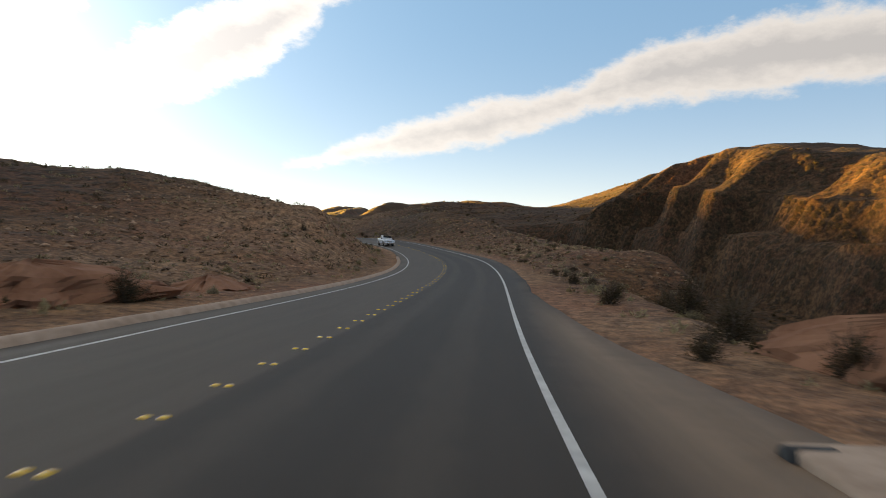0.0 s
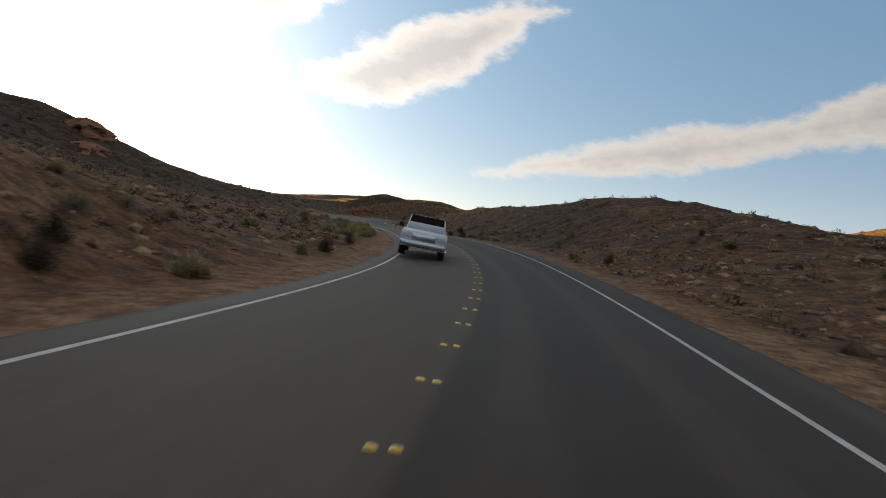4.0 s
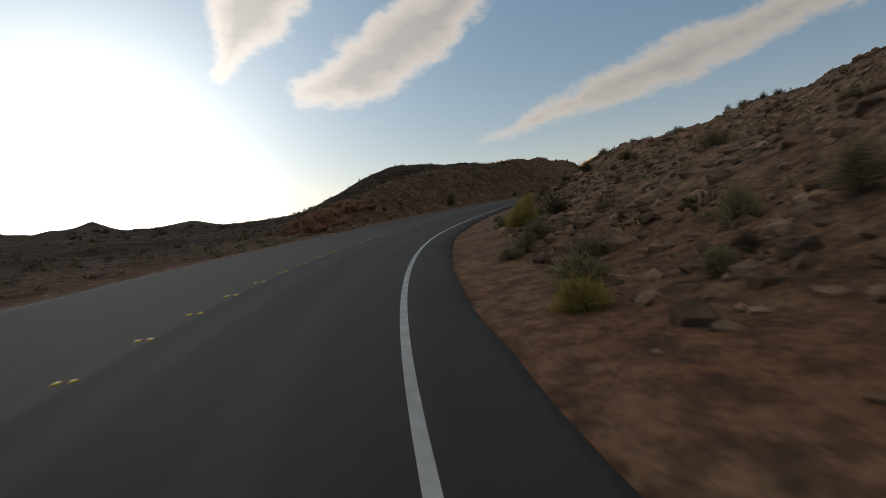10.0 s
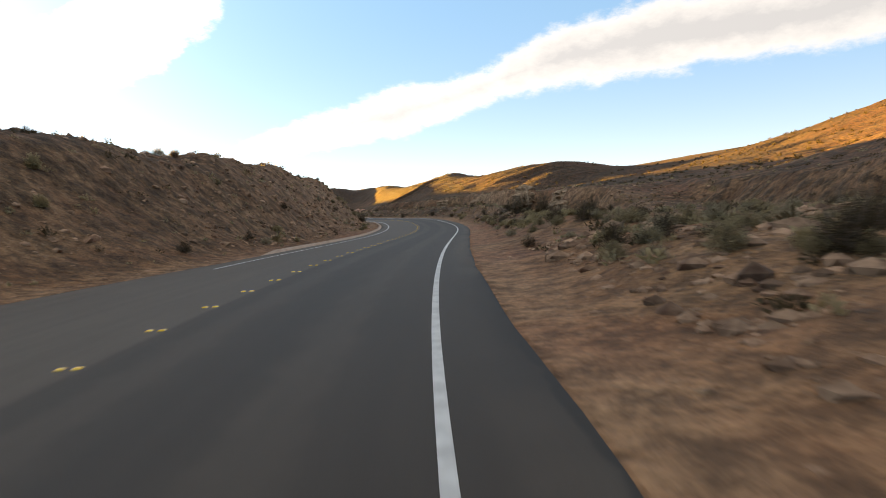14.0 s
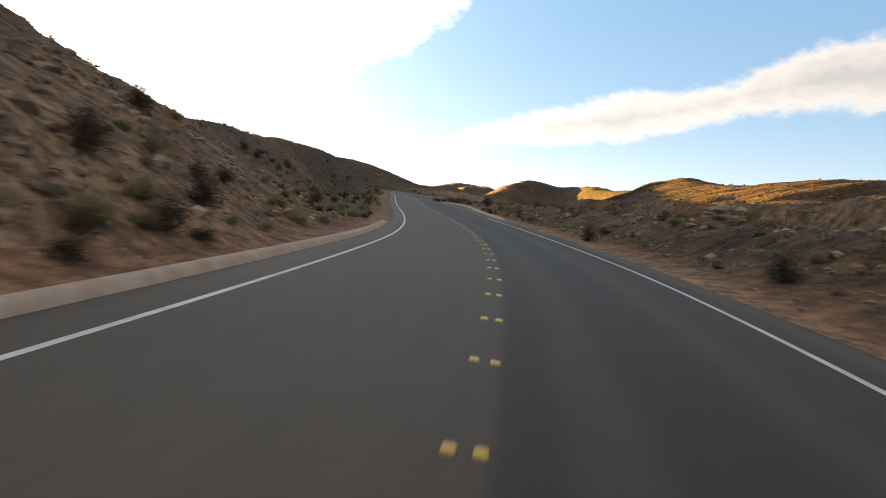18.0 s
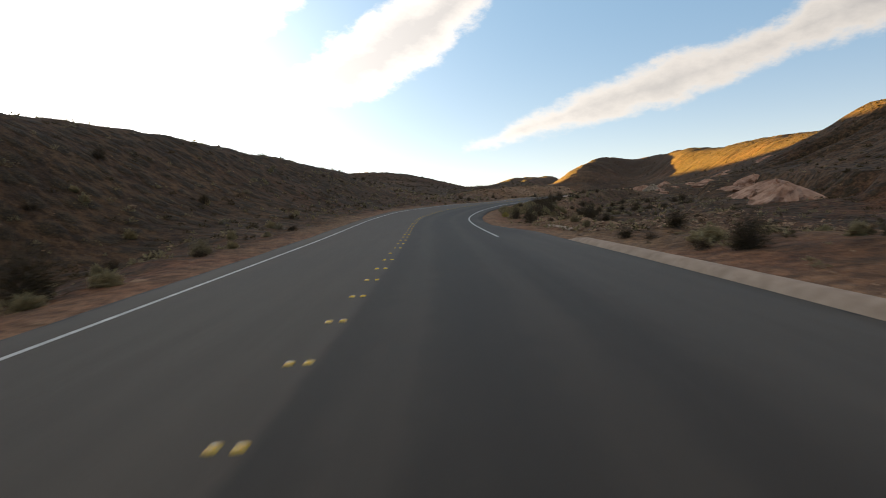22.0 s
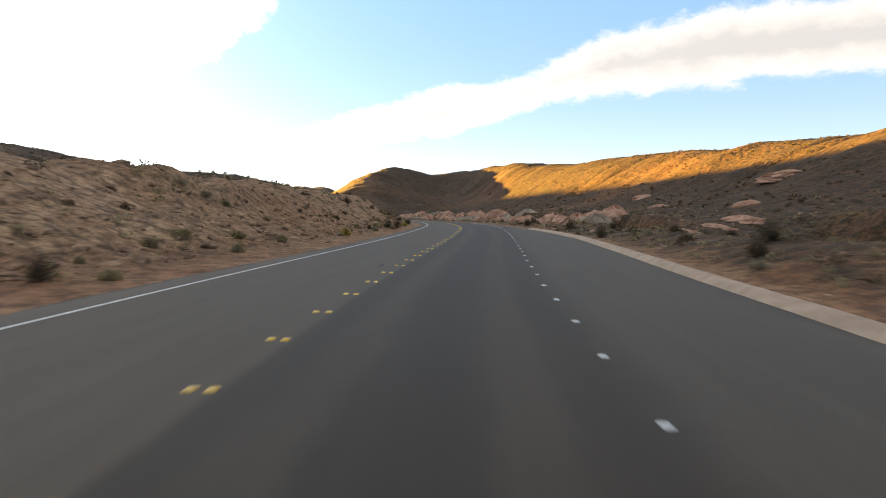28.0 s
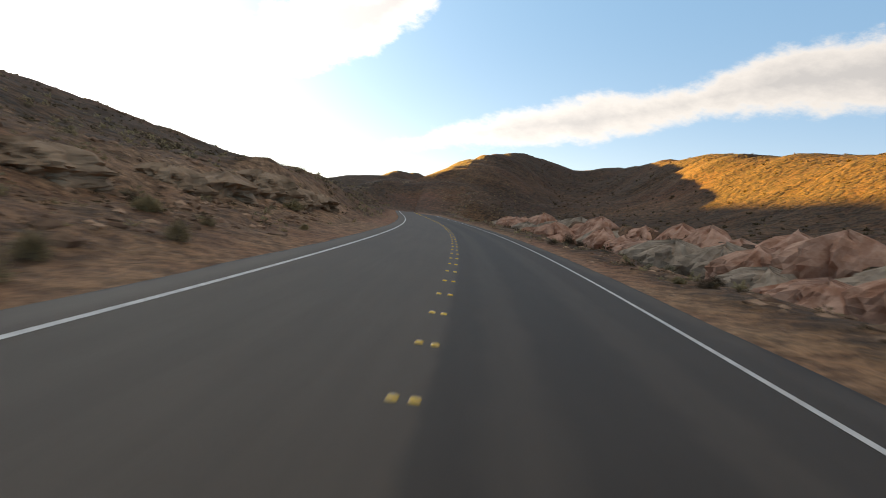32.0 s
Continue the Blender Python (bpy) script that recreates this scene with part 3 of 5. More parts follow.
# ---- the wash and the gorge beside the road, and bare cut faces: arc length, offset, depth, length, breadth ----
HOLLOWS = [(-25, -16, -2.5, 14, 7)]
# level floors of the wash: from and to along the road, near and far edge, height against the road
WASHES = [(-62, 0, -8.5, -52, -8.0), (14, 92, -21, -52, -8.0), (265, 400, -9, -19, -1.0), (425, 520, -9, -42, -1.8), (530, 600, -11, -34, -2.2), (632, 800, -7.5, -21, -3.2), (224, 262, -7, -28, 0.7)]
CUTTINGS = [
    (15, 15, 62, 13, 0.75), (180, -17, 44, 18, 1.1), (290, 11, 40, 8, 1.3), (612, 13, 72, 10, 2.0), (205, 12, 40, 5, 0.6), (320, -22, 60, 7, 0.9), (238, -40, 34, 9, 0.7), (704, 9, 14, 5, 1.5), (720, -13, 80, 5, 0.7), (470, -12, 40, 7, 0.5), (-22, -8, 16, 5, 1.4),
]
# gullied rock faces: arc length, offset, length, breadth, depth of the gullies
FLUTED = [(560, -60, 40, 18, 3.0), (20, 16, 60, 9, 1.0), (290, 18, 50, 10, 1.2), (100, 60, 60, 25, 3.0)]

# the cliff across the gorge: height of its crest along the road
CLIFF = [(-330, 8), (-80, 13), (20, 15), (50, 16.5), (66, 19.5), (75, 21.6), (87, 20), (100, 16), (112, 12.5), (122, 9.5), (140, 6)]
# far hills towards the sun, by bearing: height
FAR_RIDGE = [(34, 0), (38, 2), (40.3, 2), (42.4, 8), (45.1, 21), (47.8, 17), (50.5, 17), (51.4, 24), (52.7, 35), (54.3, 26), (55.5, 29), (57.5, 24), (59.2, 34), (61.3, 26), (63.5, 33), (66, 33), (75, 34), (95, 30), (130, 20)]


def lattice(ix, iy, seed):
    """A repeatable random number for each whole pair."""
    h = (ix.astype(np.int64) * 374761393 + iy.astype(np.int64) * 668265263 + seed * 974711) & 0x7FFFFFFF
    h = ((h ^ (h >> 13)) * 1274126177) & 0x7FFFFFFF
    return ((h ^ (h >> 16)) & 0xFFFF) / 65535.0


def waves(x, y, size, seed):
    """Smooth noise from -1 to 1, with bumps about size metres across."""
    x, y = x / size, y / size
    ix, iy = np.floor(x), np.floor(y)
    u, v = x - ix, y - iy
    u, v = u * u * (3 - 2 * u), v * v * (3 - 2 * v)
    a, b, c, d = lattice(ix, iy, seed), lattice(ix + 1, iy, seed), lattice(ix, iy + 1, seed), lattice(ix + 1, iy + 1, seed)
    return ((a * (1 - u) + b * u) * (1 - v) + (c * (1 - u) + d * u) * v) * 2 - 1


def ease(a, b, v):
    u = np.clip((v - a) / (b - a), 0, 1)
    return u * u * (3 - 2 * u)


def steps(s, rows):
    return np.interp(s, [r[0] for r in rows], [r[1] for r in rows])


def left_edge(s):
    """How far the asphalt reaches to the left of the middle of the road, at arc length s."""
    return steps(s, [(-70, 4.3), (45, 4.2), (60, 4.0), (130, 4.1), (146, 6.9), (165, 8.0), (190, 7.6), (215, 5.9), (235, 4.3), (330, 4.25), (345, 4.1), (900, 4.1)])


def right_edge(s):
    return steps(s, [(-70, 6.6), (-30, 6.5), (-20, 5.6), (-8, 4.9), (0, 5.1), (60, 5.1), (130, 4.75), (330, 4.8), (350, 4.95), (380, 6.0), (410, 6.05), (428, 6.2), (436, 4.9), (500, 4.9), (535, 6.6), (565, 7.2), (590, 7.2), (602, 6.3), (616, 4.9), (900, 4.8)])


SS = np.concatenate([np.arange(-330, -62, 12.0), np.arange(-62, 760, 1.0), 760 + np.cumsum(1.0 * 1.028 ** np.arange(0, 153))])
SIDE = np.concatenate([np.arange(0.5, 14.0, 0.5), 14.0 * 1.042 ** np.arange(0, 124)])
NN = np.concatenate([-SIDE[::-1], [0.0], SIDE])


def shape_of_land(s, n, x, y, road):
    side = np.where(n > 0, left_edge(s), right_edge(s))
    away = np.abs(n)
    h, end = np.zeros_like(s), ease(780, 860, s)   # hills close the valley where the road bends out of sight
    for ms, mn, mh, ml, mb in MOUNDS + HOLLOWS:
        share = (1 - end) * (mn * n > 0) + end * ease(-50, 50, n * math.copysign(1, mn))
        h += share * mh * np.exp(-((s - ms) / ml) ** 2 - ((n - mn) / mb) ** 2)
    clear = np.maximum(ease(side + 0.6, side + 10.0, away), end)
    # gullies and broken ledges on the slopes
    rough = np.minimum(np.maximum(away, 110 * end) / 60.0, 1.0)
    h = h + np.maximum(ease(9, 22, away), end) * rough * (0.55 * waves(x, y, 17, 3) + 0.38 * waves(x, y, 7.5, 4) + 0.2 * waves(x, y, 3.2, 5))
    gully = 1 - np.abs(waves(s, n * 0.35, 9.0, 8))
    h = h - np.maximum(ease(12, 40, away), 2.5 * end) * 0.5 * (gully ** 3 - 0.3) * np.clip(h / 10, 0, 1.6)
    for fs, fn, fl, fb, amount in FLUTED:
        w = np.exp(-((s - fs) / fl) ** 2 - ((n - fn) / fb) ** 2)
        h = h + w * amount * (0.9 * np.abs(waves(s, n * 0.12, 8.0, 14)) + 0.6 * np.abs(waves(s, n * 0.2, 3.6, 15)) - 0.5)
    # ledges and lumps of broken rock on the cut faces
    cutface = np.clip(sum(k * np.exp(-((s - a) / c) ** 2 - ((n - b) / d) ** 2) for a, b, c, d, k in CUTTINGS), 0, 1) * ease(side + 1.5, side + 4.0, away)
    h = h + cutface * (0.24 * np.sin(4.6 * h + 2.2 * waves(x, y, 12, 41)) + 0.34 * waves(x, y, 2.6, 42) + 0.22 * np.abs(waves(x, y, 1.4, 43)))
    for a, b, near, far, level in WASHES:
        w = ease(a - 25, a, s) * ease(b + 25, b, s) * ease(near, near - 6, n) * ease(far - 3.0, far, n + 1.8 * waves(s, s * 0 + 3, 6, 19) + 0.7 * waves(s, s * 0 + 5, 2.2, 20))
        h = h * (1 - w) + w * (level + 0.5 * waves(x, y, 11, 17) + 0.25 * waves(x, y, 4, 18))
    flute = 13.0 * np.abs(waves(s, n * 0.05, 13.0, 24)) + 10.0 * np.abs(waves(s, n * 0.1, 5.0, 25)) + 1.2 * waves(s, n * 0.5, 3.0, 26)
    inward = -n - 50.0 - flute
    face = 0.2 * ease(-8, 1, inward) + 0.5 * ease(0, 5, inward) + 0.3 * ease(6, 22, inward)
    crest = steps(s, CLIFF) + 0.5 * waves(s, n, 9, 27)
    rock = -8.0 + (crest + 8.0) * face * (1 - 0.35 * ease(100, 190, -n))
    h = h + (np.maximum(h, rock) - h) * ease(150, 125, s) * (n < -48)
    turn_, gone = np.degrees(np.arctan2(-(x + 39.5), y - 126.0)), np.hypot(x + 39.5, y - 126.0)
    if n > 60:
        h = np.where(turn_ > 34, np.maximum(h, (1.0 - road + 1.72 * steps(turn_, FAR_RIDGE)) * np.exp(-((gone - 1550) / 380) ** 2)), h)
    z = road + np.interp(s, ARC, TILT) * n * ease(30, 9, away) + clear * h
    z = z + ease(side + 0.5, side + 2.8, away) * (0.10 * waves(x, y, 1.7, 6) + 0.09 * waves(x, y, 0.8, 7) + 0.18 * waves(x, y, 4.5, 9))
    return z - 0.06 + 0.03 * ease(side, side + 0.8, away)


GX, GY, GZ = [np.zeros((len(NN), len(SS))) for _ in range(3)]
for j, n_line in enumerate(NN):
    GX[j], GY[j], base = line_at(SS, n_line)
    GZ[j] = shape_of_land(SS, n_line, GX[j], GY[j], base)


def spot(s, n):
    """The place on the ground at arc length s and n metres to the left of the road."""
    a, b = np.interp(s, SS, np.arange(len(SS))), np.interp(n, NN, np.arange(len(NN)))
    i, j = min(int(a), len(SS) - 2), min(int(b), len(NN) - 2)
    u, v = a - i, b - j
    return Vector([float((g[j, i] * (1 - u) + g[j, i + 1] * u) * (1 - v) + (g[j + 1, i] * (1 - u) + g[j + 1, i + 1] * u) * v) for g in (GX, GY, GZ)])


def road_point(s, n, lift=0.0):
    x, y, z, h, t = [float(np.interp(s, ARC, v)) for v in (ROAD_X, ROAD_Y, ROAD_Z, HEADING, TILT)]
    return Vector((x - n * math.cos(h), y - n * math.sin(h), z + t * n + lift)), h


def grid_mesh(name, x, y, z, attributes=()):
    rows, cols = x.shape
    me = bpy.data.meshes.new(name)
    idx = np.arange(rows * cols).reshape(rows, cols)
    quads = np.stack([idx[:-1, :-1], idx[:-1, 1:], idx[1:, 1:], idx[1:, :-1]], -1).reshape(-1, 4)
    me.vertices.add(rows * cols)
    me.vertices.foreach_set("co", np.stack([x, y, z], -1).astype(np.float32).ravel())
    me.loops.add(quads.size)
    me.loops.foreach_set("vertex_index", quads.astype(np.int32).ravel())
    me.polygons.add(len(quads))
    me.polygons.foreach_set("loop_start", np.arange(0, quads.size, 4, dtype=np.int32))
    me.polygons.foreach_set("loop_total", np.full(len(quads), 4, dtype=np.int32))
    me.polygons.foreach_set("use_smooth", np.ones(len(quads), dtype=bool))
    me.update()
    for key, v in attributes:
        me.attributes.new(key, "FLOAT", "POINT").data.foreach_set("value", v.astype(np.float32).ravel())
    return me


# bare cuttings, and slopes that brush covers
S2, N2 = np.meshgrid(SS, NN)
slope = np.hypot(np.gradient(GZ, axis=1) / np.maximum(np.hypot(np.gradient(GX, axis=1), np.gradient(GY, axis=1)), 0.01),
                 np.gradient(GZ, axis=0) / np.maximum(np.hypot(np.gradient(GX, axis=0), np.gradient(GY, axis=0)), 0.01))
patch = waves(GX, GY, 26, 21) + 0.6 * waves(GX, GY, 9, 22)
OFF = np.abs(N2) - np.where(N2 > 0, left_edge(S2), right_edge(S2))
BARE = np.maximum(ease(2.0, 0.4, OFF) * 0.3 * ease(810, 790, S2), sum(k * np.exp(-((S2 - a) / c) ** 2 - ((N2 - b) / d) ** 2) for a, b, c, d, k in CUTTINGS) * (0.8 + 0.4 * patch) * (0.55 + 0.45 * ease(0.2, 0.5, slope)))
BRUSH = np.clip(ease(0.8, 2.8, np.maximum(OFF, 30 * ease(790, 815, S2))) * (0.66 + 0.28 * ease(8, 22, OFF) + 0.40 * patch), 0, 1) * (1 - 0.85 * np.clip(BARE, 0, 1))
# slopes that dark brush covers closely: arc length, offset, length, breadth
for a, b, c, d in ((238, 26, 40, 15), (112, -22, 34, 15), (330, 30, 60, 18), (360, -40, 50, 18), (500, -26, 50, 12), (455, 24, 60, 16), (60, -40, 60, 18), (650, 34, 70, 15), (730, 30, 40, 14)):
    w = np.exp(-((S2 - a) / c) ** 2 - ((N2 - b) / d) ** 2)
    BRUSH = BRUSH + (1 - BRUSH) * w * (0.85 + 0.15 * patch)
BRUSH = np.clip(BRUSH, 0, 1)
# open ground between the bushes: arc length, offset, length, breadth
for a, b, c, d in ((228, -13, 36, 9), (35, -12, 30, 9), (15, 16, 45, 16), (172, -14, 34, 12), (620, 12, 70, 9), (480, -9, 40, 5), (440, -15, 24, 9)):
    BRUSH = BRUSH * (1 - 0.65 * np.exp(-((S2 - a) / c) ** 2 - ((N2 - b) / d) ** 2))
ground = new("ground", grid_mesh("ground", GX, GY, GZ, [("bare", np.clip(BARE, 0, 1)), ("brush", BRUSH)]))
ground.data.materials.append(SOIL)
tagged(ground, "dry reddish-brown desert ground with brush-covered hills and bare cuttings", "ground", kind="structure")

# ---- the road ----
RS = np.arange(-62, 800, 1.0)
LANES = np.linspace(0, 1, 17)
rows = []
for u in LANES:
    n_at = -right_edge(RS) * (1 - u) + left_edge(RS) * u + (0.05 * waves(RS, RS * 0 + u * 0, 1.9, 31) if u in (0.0, 1.0) else 0)
    x, y, z, h, t = [np.interp(RS, ARC, v) for v in (ROAD_X, ROAD_Y, ROAD_Z, HEADING, TILT)]
    rows.append((x - n_at * np.cos(h), y - n_at * np.sin(h), z + t * n_at, n_at))
skirt = [(r[0], r[1], r[2] - 0.12, r[3]) for r in (rows[0], rows[-1])]
rows = [skirt[0]] + rows + [skirt[1]]
RX, RY, RZ, RN = [np.array([r[k] for r in rows]) for k in range(4)]
road = new("road", grid_mesh("road", RX, RY, RZ, [("lateral", RN), ("arc", np.tile(RS, (len(rows), 1))), ("rim", np.minimum(left_edge(RS)[None] - RN, RN + right_edge(RS)[None]))]))
road.data.materials.append(ASPHALT)
tagged(road, "worn grey two-lane asphalt road with dark wheel tracks", "road", kind="structure")


def strip(name, s0, s1, profile, mat, label, step=1.0, lift=0.0, sway=0.0):
    """A long body along the road: profile is a row of (offset, height), or a function of the arc length that gives it."""
    s = np.arange(s0, s1 + 0.01, step)
    pts = [[road_point(q, n, h + lift)[0] for q in s for n, h in [(profile(q) if callable(profile) else profile)[k]]] for k in range(len(profile(s[0]) if callable(profile) else profile))]
    a = np.array([[tuple(v) for v in row] for row in pts])
    ob = new(name, grid_mesh(name, a[..., 0], a[..., 1], a[..., 2]))
    ob.data.materials.append(mat)
    return tagged(ob, label, "road marking" if "line" in name else "kerb", kind="structure")


for s0, s1 in ((-60, 139), (232, 795)):
    strip("edge_line_left", s0, s1, [(3.325, 0.004), (3.42, 0.004)], PAINT, "worn white painted edge line on asphalt")
for s0, s1 in ((-60, 350), (423, 522), (611, 795)):
    strip("edge_line_right", s0, s1, [(-3.885, 0.004), (-3.78, 0.004)], PAINT, "worn white painted edge line on asphalt")


def kerb_shape(side, s0, s1):
    def at(s):
        up = float(ease(0.0, 1.6, min(s - s0, s1 - s)))
        low = 0.6 if side > 0 else 0.85
        e = left_edge(s) if side > 0 else -right_edge(s)
        rows = [(e - 0.06 * side, 0.0), (e + 0.08 * side, 0.10), (e + 0.2 * side, 0.15), (e + 0.42 * side, 0.15), (e + 0.52 * side, 0.10), (e + 0.58 * side, -0.15)]
        return [(e + (n - e) * low, q if q <= 0 else (q * 0.9 + 0.03) * up - 0.03) for n, q in rows]
    return at


for s0, s1, side in ((-50, 41.6, 1), (240, 333, 1), (350, 421, -1), (532, 608, -1)):
    strip("kerb_left" if side > 0 else "kerb_right", s0, s1, kerb_shape(side, s0, s1), CONCRETE, "low rolled kerb of dusty pinkish concrete")


def part(name, me, mat, parent=None, label="", at=None):
    """Links a mesh or a bmesh as one object, under a thing or a part."""
    if isinstance(me, bmesh.types.BMesh):
        bm, me = me, bpy.data.meshes.new(name)
        bm.to_mesh(me)
        bm.free()
    ob = new(name, me)
    if mat and not me.materials:
        me.materials.append(mat)
    if parent:
        ob.parent = parent
    if at is not None:
        ob.matrix_local = at
    return tagged(ob, label)


def thing(name, label, category, at, group=""):
    ob = new(name)
    ob.empty_display_size = 0.2
    ob.matrix_world = at
    return tagged(ob, label, category, group)


def box(bm, x0, x1, y0, y1, z0, z1, bevel=0.0, segments=2):
    got = bmesh.ops.create_cube(bm, size=1)["verts"]
    for v in got:
        v.co = Vector(((x0 + x1) / 2 + v.co.x * (x1 - x0), (y0 + y1) / 2 + v.co.y * (y1 - y0), (z0 + z1) / 2 + v.co.z * (z1 - z0)))
    if bevel:
        edges = list({e for v in got for e in v.link_edges})
        bmesh.ops.bevel(bm, geom=edges, offset=bevel, segments=segments, affect="EDGES", profile=0.6)
    return bm


def smooth(bm):
    for f in bm.faces:
        f.smooth = True
    return bm


# ---- raised dots on the road ----
def dot_mesh(name, radius, height, mat):
    bm = bmesh.new()
    rings = [(1.0, -0.004), (0.97, 0.35 * height), (0.75, 0.8 * height), (0.35, height)]
    square = lambda t: 1.0 / (abs(math.cos(t)) ** 4 + abs(math.sin(t)) ** 4) ** 0.25
    loops = [[bm.verts.new((radius * r * square(t) * math.cos(t), radius * r * square(t) * math.sin(t), z)) for t in [k * math.tau / 12 + 0.131 for k in range(12)]] for r, z in rings]
    for a, b in zip(loops, loops[1:]):
        for k in range(12):
            bm.faces.new((a[k], a[(k + 1) % 12], b[(k + 1) % 12], b[k]))
    bm.faces.new(loops[-1])
    me = bpy.data.meshes.new(name)
    smooth(bm).to_mesh(me)
    bm.free()
    me.materials.append(mat)
    return me


def joined(name, me, places, label, category, rounded=True):
    """One object of many alike small pieces."""
    base = np.array([v.co for v in me.vertices])
    faces = [tuple(p.vertices) for p in me.polygons]
    verts, polys = [], []
    for m in places:
        a = np.array(m)
        off = len(verts) * len(base)
        verts.append(base @ a[:3, :3].T + a[:3, 3])
        polys += [tuple(i + off for i in f) for f in faces]
    out = bpy.data.meshes.new(name)
    out.from_pydata(np.concatenate(verts).tolist(), [], polys)
    out.materials.append(me.materials[0])
    out.polygons.foreach_set("use_smooth", np.full(len(polys), rounded, dtype=bool))
    return tagged(new(name, out), label, category, kind="stuff")


def on_road(s, n, turn=0.0, lift=0.0):
    p, h = road_point(s, n, lift)
    tilt = float(np.interp(s, ARC, TILT))
    return Matrix.Translation(p) @ Matrix.Rotation(h, 4, "Z") @ Matrix.Rotation(tilt * -1.0, 4, "Y") @ Matrix.Rotation(turn, 4, "Z")


rng = random.Random(5)
yellow_dot, white_dot = dot_mesh("yellow_dot", 0.05, 0.02, YELLOW), dot_mesh("white_dot", 0.05, 0.02, WHITE_DOT)
rest = []
# arc lengths at which a pair of dots is known to lie; the pairs between are spaced evenly, about 2 m apart
PAIRS = [-52.0, -30.2, -9.2, 13.1, 33.9, 87.6, 104.0, 120.4, 140.9, 157.2, 173.8, 188.7, 203.3, 255.1, 278.8, 303.3, 329.3, 353.1, 378.3, 402.0, 427.6, 453.6, 479.4, 559.9, 587.0, 615.7, 643.7, 671.8, 800.0]
dot_lines = []
for a, b in zip(PAIRS, PAIRS[1:]):
    many = round((b - a) / (1.5 if b < 0 else 1.75 if b < 20 else 2.0))
    dot_lines += [a + (b - a) * k / many for k in range(many)]
for s in dot_lines:
    for n in (-0.09, 0.09):
        if rng.random() < 0.015:
            continue
        m = on_road(s + rng.uniform(-0.02, 0.02), n + rng.uniform(-0.012, 0.012), rng.uniform(-0.15, 0.15))
        if -24 < s < 130 or 290 < s < 420:
            ob = new("lane_dot", yellow_dot)
            ob.matrix_world = m
            tagged(ob, "round yellow ceramic dot fixed to the asphalt", "road marker", "yellow dots along the middle of the road")
        else:
            rest.append(m)
joined("lane_dots", yellow_dot, rest, "rows of round yellow ceramic dots on the asphalt", "road marker")
for s0, s1, n in ((377.4, 397, -3.40), (528.2, 607, -3.58)):
    for k in range(int((s1 - s0) / 2.08)):
        ob = new("turnout_dot", white_dot)
        ob.matrix_world = on_road(s0 + 2.08 * k + rng.uniform(-0.04, 0.04), n + rng.uniform(-0.02, 0.02), rng.uniform(0, 6))
        tagged(ob, "round white ceramic dot fixed to the asphalt", "road marker", "white dots along the turnout")

# ---- the white pickup truck in the other lane ----
CAR_WHITE = plain_material("white_car_paint", (0.74, 0.75, 0.76), (0.80, 0.80, 0.80), 0.25, 3.0, 0.0)
CAR_GLASS = plain_material("dark_tinted_glass", (0.012, 0.012, 0.014), (0.02, 0.02, 0.022), 0.06, 3.0, 0.0)
CAR_BLACK = plain_material("black_plastic", (0.018, 0.018, 0.018), (0.03, 0.03, 0.03), 0.6, 20.0, 0.1)
CAR_RUBBER = plain_material("tyre_rubber", (0.02, 0.02, 0.02), (0.035, 0.034, 0.032), 0.85, 20.0, 0.3)
CAR_CHROME = plain_material("bright_alloy", (0.55, 0.55, 0.56), (0.72, 0.72, 0.73), 0.22, 20.0, 0.0, 1.0)
CAR_RED = plain_material("red_lamp_plastic", (0.35, 0.01, 0.01), (0.5, 0.02, 0.015), 0.2, 10.0, 0.0)
CAR_LAMP = plain_material("clear_lamp_plastic", (0.6, 0.6, 0.6), (0.75, 0.75, 0.75), 0.1, 10.0, 0.0)


def slab(outline, x0, x1, bevel=0.03):
    """A body with the given outline (y, z), from x0 to x1."""
    bm = bmesh.new()
    a, b = [bm.verts.new((x0, y, z)) for y, z in outline], [bm.verts.new((x1, y, z)) for y, z in outline]
    bm.faces.new(a), bm.faces.new(b[::-1])
    for k in range(len(outline)):
        j = (k + 1) % len(outline)
        bm.faces.new((a[j], a[k], b[k], b[j]))
    bmesh.ops.recalc_face_normals(bm, faces=bm.faces)
    bmesh.ops.bevel(bm, geom=bm.edges[:], offset=bevel, segments=2, affect="EDGES")
    return smooth(bm)


def arch(y, r, steps_=9):
    return [(y + r * math.cos(math.pi * k / steps_), 0.42 + r * 1.02 * math.sin(math.pi * k / steps_)) for k in range(steps_ + 1)]


